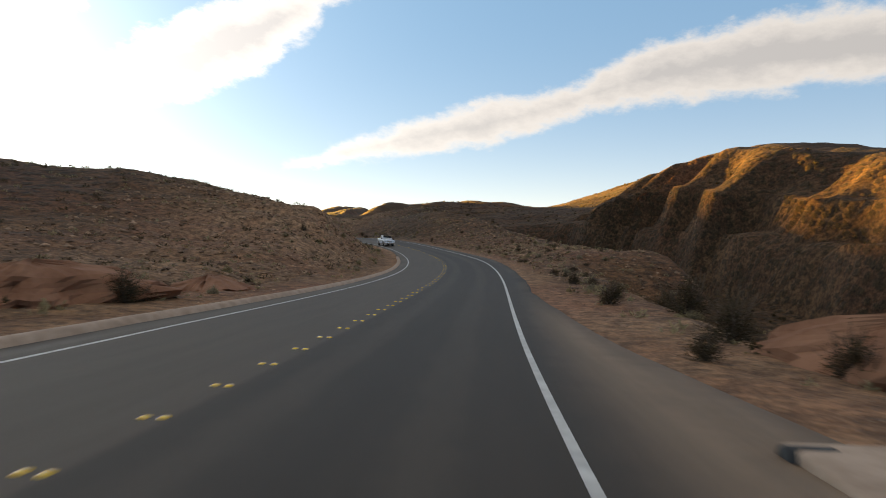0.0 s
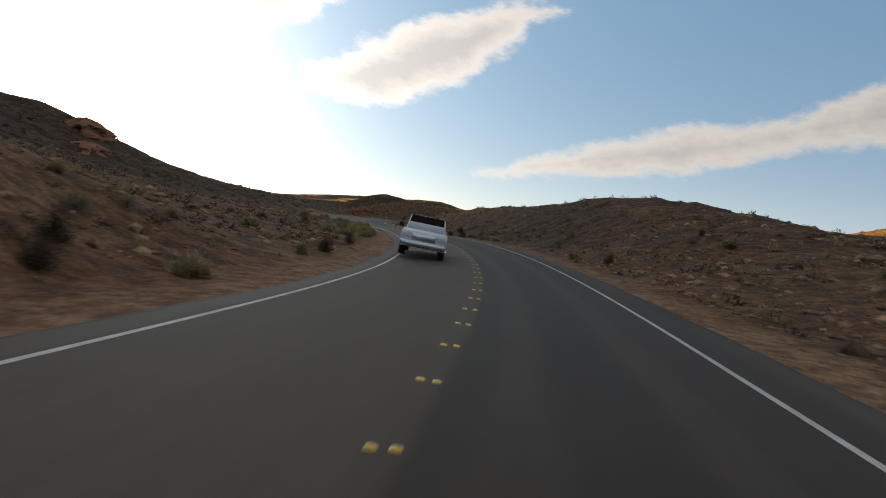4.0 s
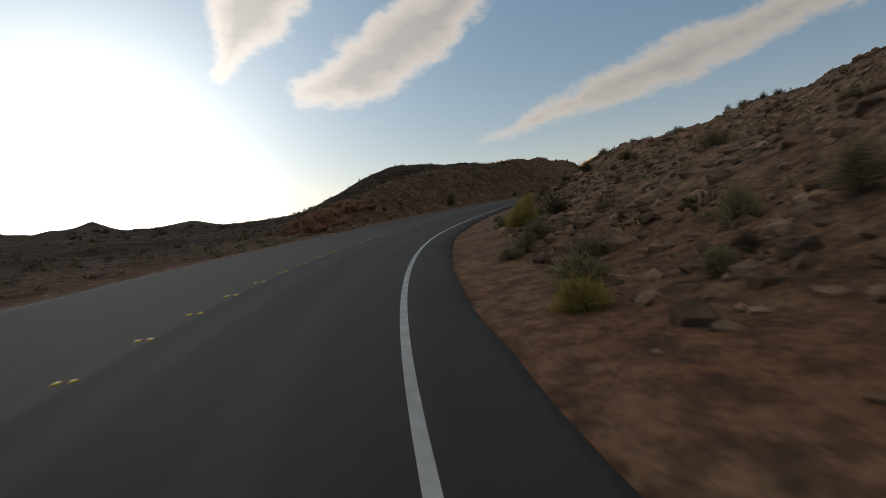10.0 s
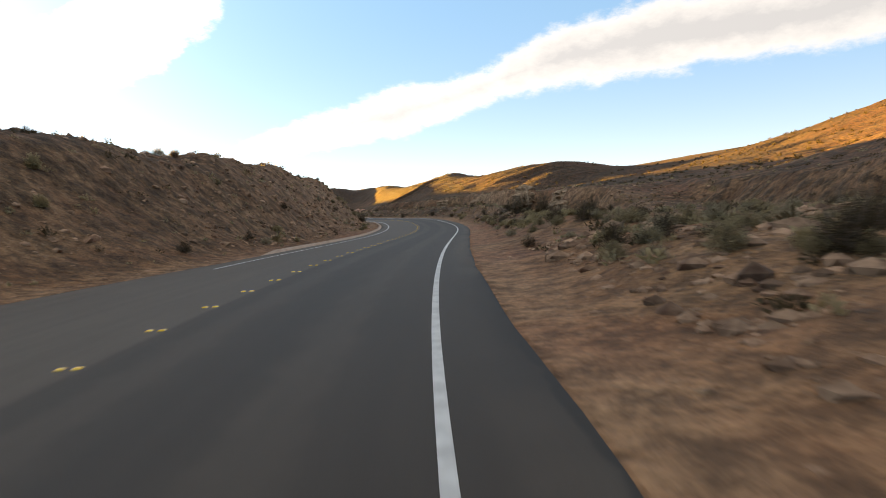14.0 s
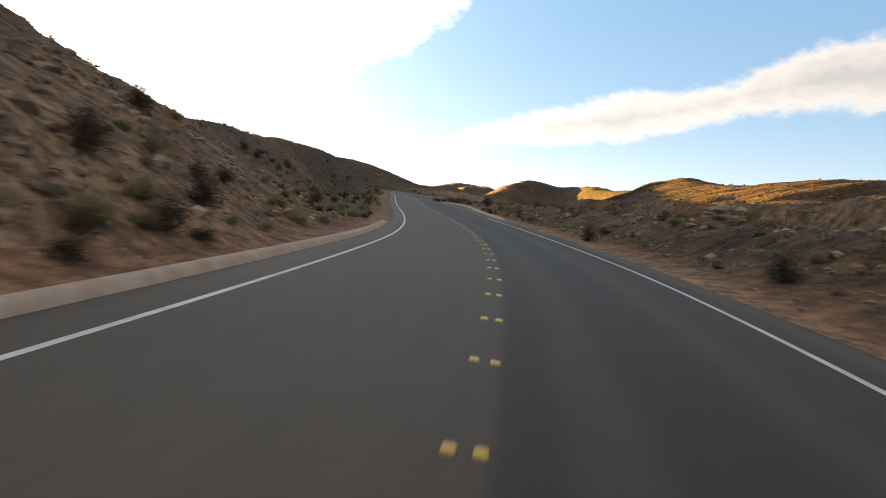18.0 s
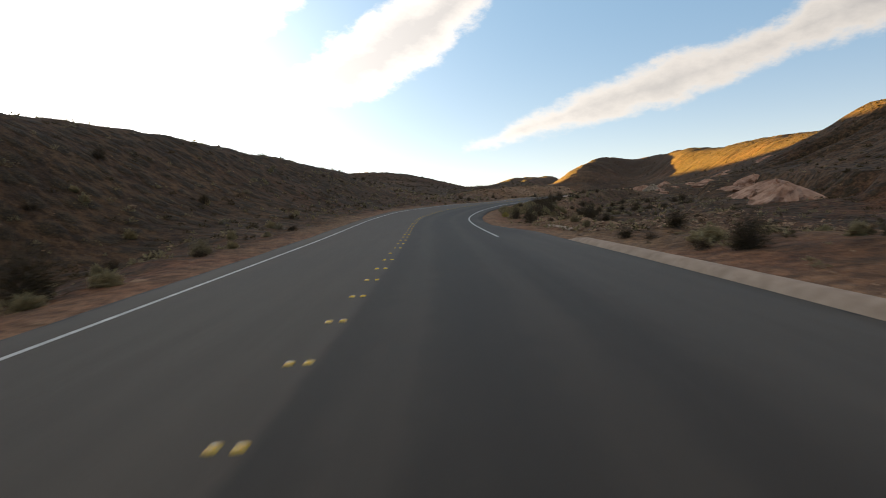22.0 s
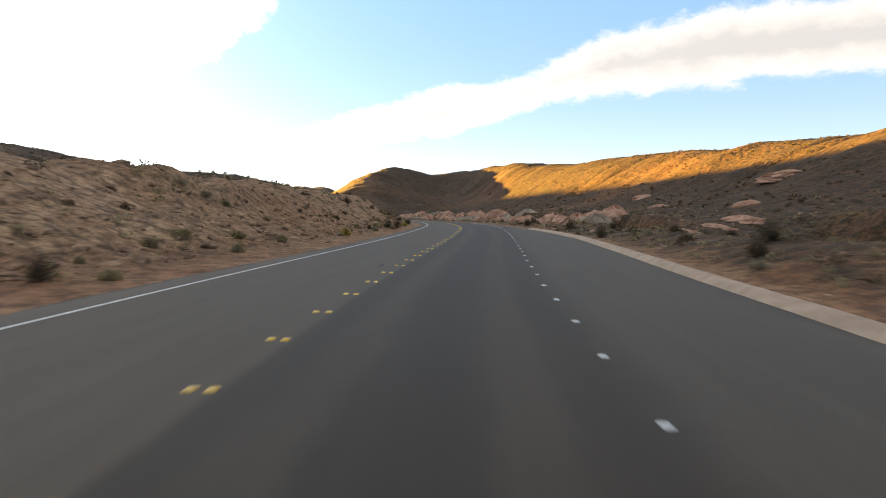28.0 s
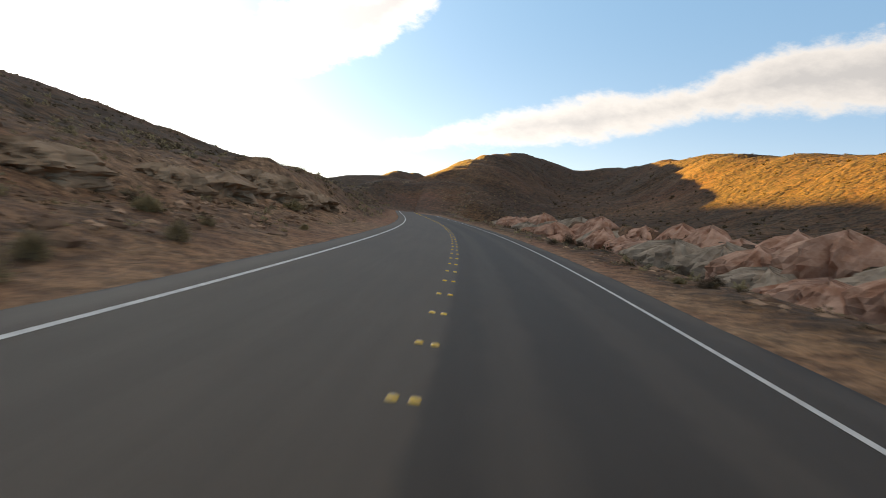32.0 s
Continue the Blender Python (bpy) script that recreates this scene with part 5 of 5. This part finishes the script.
SAGEBRUSH_STRETCH_B = [(191.3, -7.3, 0.8), (157, -9.4, 1.0), (163.3, -6.4, 0.8), (131, -6.3, 0.7), (128.5, -6.7, 0.8), (127.7, -8, 0.7), (463.2, -6.7, 1.2), (604.3, 5.5, 0.7), (293, -6.5, 0.8), (341, 7.6, 0.8), (344, 6.1, 0.7), (357, -8, 1.3), (363, -7, 0.8), (368, -8.4, 1), (418, 6.4, 0.9), (430, -9.3, 0.7), (433, -9.4, 0.8), (477, -6.6, 0.7), (479, -8.2, 1.2), (482, -6.6, 0.9), (486, 5, 0.5), (573, 8, 0.6), (646, 5.7, 0.8), (650, 6.6, 0.9), (651, 8, 0.8), (674, 5.4, 1), (676, 6.2, 0.8), (680, 5.9, 0.8)]
STRAW_STRETCH_A = [(91, 5.8, 0.9), (93, 6, 1), (97, 5.5, 0.9), (104, 5.4, 0.9), (108, 5.6, 0.8), (112, 5.3, 0.6), (119, 5.5, 0.9), (124, 5.6, 0.9), (126, -8, 0.7), (140, -6.4, 1), (143, -9.6, 0.8), (146, -7.4, 0.8), (163, -6, 0.6), (228, -8, 0.6), (285, 6.3, 0.7), (309, 6.6, 0.9), (311, 6.9, 0.8), (321, 6.7, 0.7)]
STRAW_STRETCH_B = [(158.7, -6.4, 0.9), (172.5, -7.8, 0.8), (173.7, -7.6, 0.7), (125.7, -6.7, 0.9), (468.3, -6.1, 0.85), (466.3, -7.3, 0.8), (473.7, -6.0, 0.7), (411, 5.7, 0.8), (607.5, 6.6, 1.0), (331, 6.6, 0.7), (377, 6.4, 0.7), (387, 7, 0.8), (400, 8.4, 0.8), (409, 6, 0.6), (456, -9.6, 1), (462, -7.8, 0.9), (465, -8.9, 0.8), (467, -7.8, 0.8), (471, -8.4, 0.7), (483, -8.6, 0.7), (491, -6.6, 0.8), (497, -7.2, 0.8), (567, 5.3, 0.5), (578, 7.4, 0.6), (605, 7, 0.6), (683, 8.2, 0.8)]
CREOSOTE_STRETCH_A = [(-23, -7, 0.7), (-20, -8.6, 1.1), (-18, 7, 0.9), (-14, -9.5, 1.3), (-8, -10.5, 1.4), (-2, -11.5, 1.3), (22, 13, 0.6), (39, -15, 0.6), (43, -7.6, 0.5), (51, 11, 0.5), (60, 7.6, 0.6), (73, 5.9, 0.7), (79, 5.9, 0.6), (260, -10.5, 1.4), (263, 6.3, 0.5), (266, -9, 1.3), (278, -8.4, 0.5), (286, -8.2, 0.7), (289, 6.6, 1.1), (301, -6.6, 0.7), (308, 7.8, 0.7), (331, -6.2, 0.9)]
CREOSOTE_STRETCH_B = [(606.8, 6.2, 0.7), (608.3, 5.6, 0.8), (629, -9.6, 1.1), (363, -6.4, 0.55), (382, -9.2, 1.1), (388, -9.8, 1.1), (410, 6.7, 1.2), (412, -8.2, 0.7), (436, -11, 0.9), (438, -7.6, 1), (445, -7.4, 0.9), (468, -11, 1.3), (474, -10.5, 1.4), (500, -9.6, 1.3), (505, -7.6, 1.2), (512, -8.4, 1.3), (546, -10, 1.1), (553, -10.8, 1), (563, 5.4, 0.9), (566, 6, 0.6), (605, -9, 1), (620, -7.4, 0.8), (630, 5.7, 0.7), (640, -9.4, 0.6)]
for kind, rows in (("rabbitbrush", RABBITBRUSH_STRETCH_A), ("sagebrush", SAGEBRUSH_STRETCH_A), ("sagebrush", SAGEBRUSH_STRETCH_B), ("straw_bush", STRAW_STRETCH_A), ("straw_bush", STRAW_STRETCH_B), ("creosote_bush", CREOSOTE_STRETCH_A), ("creosote_bush", CREOSOTE_STRETCH_B)):
    for s, n, size in rows:
        plant(kind, s, n, size)

# the bench of brush past the rocky slope, and brush along the outside of bends
for k in range(150):
    a, b, near, far = rng.choice([(200, 262, 6.6, 20.0), (200, 250, 6.6, 14.0), (206, 262, 7.0, 24.0), (206, 262, 7.0, 24.0), (206, 262, 7.0, 16.0), (262, 330, 7.5, 13.0), (355, 425, 8.0, 18.0), (450, 540, 7.5, 20.0)])
    plant(rng.choice(("sagebrush", "sagebrush", "straw_bush", "creosote_bush")), rng.uniform(a, b), -rng.uniform(near, far), rng.uniform(0.5, 0.95), 0.85)
for k in range(40):
    a, b, near, far = rng.choice([(85, 130, 5.4, 8.0), (335, 420, 6.2, 14.0), (300, 335, 6.5, 12.0), (625, 690, 6.0, 11.0), (480, 560, 6.0, 12.0)])
    plant(rng.choice(("sagebrush", "straw_bush", "straw_bush", "creosote_bush")), rng.uniform(a, b), rng.uniform(near, far), rng.uniform(0.5, 0.9), 0.85)

for k in range(16):
    plant(rng.choice(("creosote_bush", "sagebrush", "creosote_bush")), rng.uniform(450, 492), -rng.uniform(9.0, 18.0), rng.uniform(1.0, 1.7), 0.85)

for k in range(34):
    plant(rng.choice(("straw_bush", "straw_bush", "straw_bush", "rabbitbrush")), rng.uniform(88, 130), rng.uniform(5.7, 8.6), rng.uniform(0.7, 1.15), 0.9)
for k in range(26):
    plant(rng.choice(("sagebrush", "creosote_bush", "straw_bush")), rng.uniform(140, 200), -rng.uniform(8.0, 22.0), rng.uniform(0.45, 0.85), 0.85)

# brush close along both sides of the road: from, to, side, nearest and farthest from the asphalt, how many, and which kinds
DENSE = [(-30, 10, -1, 2.2, 9, 26, "cccs"), (10, 90, -1, 2.0, 12, 40, "cscs"), (-30, 60, 1, 2.0, 9, 24, "cssg"), (60, 135, 1, 1.6, 9, 50, "gggsc"), (92, 140, -1, 1.6, 6, 40, "csgs"),
         (140, 200, -1, 2.4, 9, 34, "sgcs"), (198, 262, -1, 1.8, 16, 110, "sssgc"), (204, 256, -1, 3.0, 15, 70, "ssg"), (200, 262, 1, 2.0, 12, 40, "ccsg"), (262, 335, -1, 2.0, 12, 70, "ccsg"), (270, 345, 1, 1.4, 6, 75, "ssgcc"),
         (345, 430, 1, 1.8, 12, 70, "gscc"), (345, 425, -1, 1.6, 14, 60, "ccsg"), (428, 540, -1, 2.0, 20, 130, "ccgsg"), (430, 560, 1, 2.0, 14, 70, "ccsg"), (540, 640, -1, 1.6, 10, 50, "ccs"), (560, 700, 1, 1.6, 10, 70, "sgcs"), (620, 720, -1, 2.0, 8, 40, "cscg")]
for a, b, side, near, far, many, kinds in DENSE:
    for k in range(many):
        s = rng.uniform(a, b)
        n = side * (float(left_edge(s) if side > 0 else right_edge(s)) + near + (far - near) * rng.random() ** 1.3)
        plant({"c": rng.choice(("creosote_bush", "blackbrush", "blackbrush")), "s": rng.choice(("sagebrush", "saltbush", "saltbush")), "g": rng.choice(("straw_bush", "bunchgrass"))}[rng.choice(kinds)], s, n, rng.uniform(0.45, 1.0), rng.uniform(0.75, 1.0))

# open bushes that stand against the sky on the crests
for s, n, size in ((280, 12.6, 0.8), (284, 13.4, 0.9), (286.4, 11.5, 0.9), (289, 12.0, 0.8), (291.6, 12.6, 0.7), (294.4, 11.0, 0.7), (297.2, 9.8, 0.6), (306, 8.2, 0.6), (191, -13.8, 0.6), (195.4, -17, 0.7), (198, -20.2, 1.0), (191, -21, 0.8), (189.4, -21.4, 0.9), (201, -17, 0.9),
                   (648, 36, 0.9), (650.2, 34.6, 0.8), (668, 36.5, 1.2), (674, 33.5, 1.2), (635, 13.4, 0.7), (32.6, 17.4, 0.8), (38.6, 14.2, 0.6), (46.6, 13, 0.6), (145.4, -14.2, 0.5), (148, -16.2, 0.6), (147.8, -17.8, 0.7)):
    plant("creosote_bush", s, n, 0.62 * size, 0.7)

# a dense stand of dry grass on the outside of the bend
for k in range(26):
    plant(rng.choice(("bunchgrass", "bunchgrass", "saltbush")), rng.uniform(455, 482), -rng.uniform(6.8, 12.5), rng.uniform(0.8, 1.3), rng.uniform(0.9, 1.2))

# brush further off, too much to count
def tuft_cloud(name, mat, seed, tries, keep, size, leaves, label, tall=0.8, near=7.0, far=157.0, leaf=0.17):
    r = np.random.RandomState(seed)
    s, side = r.uniform(-58, 880 + 2 * (far - 60), tries), np.where(r.uniform(0, 1, tries) < 0.5, 1, -1)
    away = near + (far - near) * r.uniform(0, 1, tries) ** 1.4
    base = np.where(side > 0, left_edge(s), right_edge(s))
    ok = (away > base + 1.6)
    s, n = s[ok], (side * away)[ok]
    a, b = np.interp(s, SS, np.arange(len(SS))), np.interp(n, NN, np.arange(len(NN)))
    i, j = np.minimum(a.astype(int), len(SS) - 2), np.minimum(b.astype(int), len(NN) - 2)
    u, v = a - i, b - j
    mixd = lambda g: (g[j, i] * (1 - u) + g[j, i + 1] * u) * (1 - v) + (g[j + 1, i] * (1 - u) + g[j + 1, i + 1] * u) * v
    x, y, z, bare = mixd(GX), mixd(GY), mixd(GZ), mixd(np.clip(BARE, 0, 1))
    like = keep(np.abs(n), bare, waves(x, y, 14, seed) * 0.6 + waves(x, y, 5, seed + 1) * 0.5)
    pick = r.uniform(0, 1, len(s)) < like
    x, y, z, away = x[pick], y[pick], z[pick], np.abs(n)[pick]
    count = len(x)
    big = size * np.minimum(r.lognormal(0, 0.42, count), 1.7) * (1 + away / 200)
    t = r.uniform(0, math.tau, (count, leaves))
    ang = np.sqrt(r.uniform(0, 1, (count, leaves))) * 1.35
    reach = r.uniform(0.45, 1.0, (count, leaves)) * big[:, None] * 0.5
    d = np.stack([np.sin(ang) * np.cos(t), np.sin(ang) * np.sin(t), np.cos(ang) * 1.6 * tall], -1)
    tip = d * reach[..., None]
    lean = d + r.normal(0, 0.3, d.shape)
    across = np.cross(lean, r.normal(0, 1, d.shape))
    across /= np.linalg.norm(across, axis=-1)[..., None] + 1e-6
    half = across * (big[:, None, None] * leaf * r.uniform(0.18, 0.45, (count, leaves, 1)))
    lean /= np.linalg.norm(lean, axis=-1)[..., None]
    root = tip - lean * big[:, None, None] * leaf * 1.25
    o = np.stack([x, y, z - 0.03], -1)[:, None, None]
    quad = np.stack([root - half, root + half, tip + half * 0.5, tip - half * 0.5], 2) + o
    verts = quad.reshape(-1, 3)
    me = bpy.data.meshes.new(name)
    nq = len(verts) // 4
    me.vertices.add(len(verts))
    me.vertices.foreach_set("co", verts.astype(np.float32).ravel())
    me.loops.add(nq * 4)
    me.loops.foreach_set("vertex_index", np.arange(nq * 4, dtype=np.int32))
    me.polygons.add(nq)
    me.polygons.foreach_set("loop_start", np.arange(0, nq * 4, 4, dtype=np.int32))
    me.polygons.foreach_set("loop_total", np.full(nq, 4, dtype=np.int32))
    me.update()
    me.attributes.new("tip", "FLOAT", "POINT").data.foreach_set("value", np.tile([0, 0, 0.5, 0.5], nq).astype(np.float32))
    me.materials.append(mat)
    return tagged(new(name, me), label, "brush", kind="stuff")


tuft_cloud("dark_brush", CREOSOTE, 41, 26000, lambda a, b, w: np.clip((0.55 + 0.5 * w) * (1 - 0.75 * b) * ease(6, 10, a), 0, 1), 0.58, 30, "dark scattered brush over the desert slopes", 0.6, 6.5, 45, 0.10)
tuft_cloud("grey_brush", SAGE, 51, 20000, lambda a, b, w: np.clip((0.45 + 0.5 * w) * (1 - 0.5 * b) * ease(6, 11, a), 0, 1), 0.55, 28, "grey-green low brush over the desert slopes", 0.6, 6.0, 40, 0.11)
tuft_cloud("straw_brush", STRAW, 61, 16000, lambda a, b, w: np.clip((0.4 + 0.6 * w) * (1 - 0.4 * b) * ease(60, 20, a), 0, 1), 0.45, 18, "dry straw-coloured grass over the desert ground", 0.8, 6, 60)
tuft_cloud("distant_brush", CREOSOTE, 71, 34000, lambda a, b, w: np.clip((0.5 + 0.5 * w) * (1 - 0.85 * b), 0, 1), 0.75, 14, "dark brush over the far desert hills", 0.55, 42, 210, 0.2)

tuft_cloud("dry_grass", STRAW, 81, 15000, lambda a, b, w: np.clip((0.45 + 0.6 * w) * (1 - 0.4 * b) * ease(5.6, 7.5, a), 0, 1), 0.26, 14, "short dry grass close beside the road", 0.7, 5.4, 17, 0.22)

# bushes leaning over the concrete kerb, the clumps across from it, and the dark brush under the lit hill
state = rng.getstate()
for s, n, size in ((365.5, -7.3, 0.95), (371, -7.0, 0.9), (358, -7.2, 0.85), (361, -8.2, 0.7), (370, 5.8, 0.95), (373, 5.6, 0.85), (377, 5.8, 0.9), (394, 6.6, 1.0), (484, -8.6, 0.95), (489, -8.2, 0.9), (494, -8.0, 0.9), (481, -11.4, 1.2)):
    plant("straw_bush", s, n, size)
for s, n, size in ((364, -6.5, 0.75), (370, 7.8, 0.9), (374, 7.2, 0.8), (367, 9.0, 0.9)):
    plant("creosote_bush", s, n, size, 0.8)
for k in range(36):
    plant(rng.choice(("creosote_bush", "creosote_bush", "sagebrush")), rng.uniform(479, 530), -rng.uniform(12.5, 30.0), rng.uniform(0.8, 1.4), 0.75)
rng.setstate(state)

# ---- loose stones ----
def stone_mesh(name, seed, detail):
    bm = bmesh.new()
    bmesh.ops.create_icosphere(bm, subdivisions=detail, radius=0.5)
    for v in bm.verts:
        p = v.co * 2.6 + Vector((seed * 7.1, seed * 3.3, 0))
        v.co *= 1 + 0.5 * noise.noise(p) + 0.25 * noise.noise(p * 2.3)
        v.co.z = max(v.co.z * 0.72, -0.2)
    me = bpy.data.meshes.new(name)
    bm.to_mesh(me)
    bm.free()
    me.materials.append(STONE)
    return me


STONES = [stone_mesh("stone", k, 2) for k in range(6)]
for k in range(280):
    zone = rng.choice([(140, 222, -1, 8, 20), (140, 222, -1, 7, 14), (-20, 50, 1, 7.5, 18), (250, 335, 1, 6.5, 18), (425, 470, -1, 9, 24), (425, 450, -1, 9.5, 20), (560, 690, 1, 6.5, 16), (10, 60, -1, 7, 14), (325, 400, -1, 8, 16), (640, 700, -1, 8, 20), (330, 360, 1, 6.5, 14), (200, 235, 1, 8, 16)])
    s, n = rng.uniform(zone[0], zone[1]), zone[2] * rng.uniform(zone[3], zone[4])
    q = min(0.15 * math.exp(rng.gauss(0.35, 0.5)), 0.5)
    ob = new("stone", rng.choice(STONES))
    ob.matrix_world = Matrix.Translation(spot(s, n) - Vector((0, 0, 0.1 * q))) @ Matrix.Rotation(rng.uniform(0, 6.28), 4, "Z") @ Matrix.Diagonal((q * rng.uniform(0.8, 1.4), q * rng.uniform(0.8, 1.3), q * rng.uniform(0.7, 1.2), 1))
    tagged(ob, "angular brown stone lying on dry soil", "stone", "loose stones beside the road")

chip = stone_mesh("chip", 9, 1)
places = []
for k in range(9000):
    s = rng.uniform(-50, 720)
    side = rng.choice((-1, 1))
    edge = float(left_edge(s) if side > 0 else right_edge(s))
    n = side * (edge + 1.0 + 22 * rng.random() ** 1.7)
    q = 0.07 * math.exp(rng.gauss(0.3, 0.6))
    places.append(Matrix.Translation(spot(s, n) - Vector((0, 0, 0.1 * q))) @ Matrix.Rotation(rng.uniform(0, 6.28), 4, "Z") @ Matrix.Diagonal((q, q * rng.uniform(0.7, 1.3), q * rng.uniform(0.6, 1.1), 1)))
joined("gravel", chip, places, "loose reddish stones and gravel over the ground", "gravel", False)

# broken rock over the cuttings and slopes
blocks = [stone_mesh("rubble_piece", 20 + k, 1) for k in range(3)]
rubble = [[], [], []]
ZONES = [(-40, 60, 1, 8, 30, 5200), (138, 232, -1, 6.5, 30, 8000), (240, 340, 1, 6.5, 26, 4200), (0, 92, -1, 7, 24, 2600), (60, 135, 1, 7, 40, 2600), (540, 700, 1, 6.5, 24, 4800), (420, 520, -1, 8, 30, 2600), (428, 476, -1, 10, 28, 4200), (265, 400, -1, 7, 30, 2600), (600, 720, -1, 7, 40, 2600), (195, 235, 1, 8, 30, 1200)]
for a, b, side, near, far, many in ZONES:
    for k in range(many):
        s, n = rng.uniform(a, b), side * (near + (far - near) * rng.random() ** 1.3)
        q = min(0.15 * math.exp(rng.gauss(0.3, 0.6)), 0.55)
        rubble[k % 3].append(Matrix.Translation(spot(s, n) - Vector((0, 0, 0.06 * q))) @ Matrix.Rotation(rng.uniform(0, 6.28), 4, "Z") @ Matrix.Diagonal((q * rng.uniform(0.8, 1.5), q, q * rng.uniform(0.6, 1.2), 1)))
for me, rows in zip(blocks, rubble):
    joined("rubble", me, rows, "broken brown rock scattered over the slopes", "rubble", False)
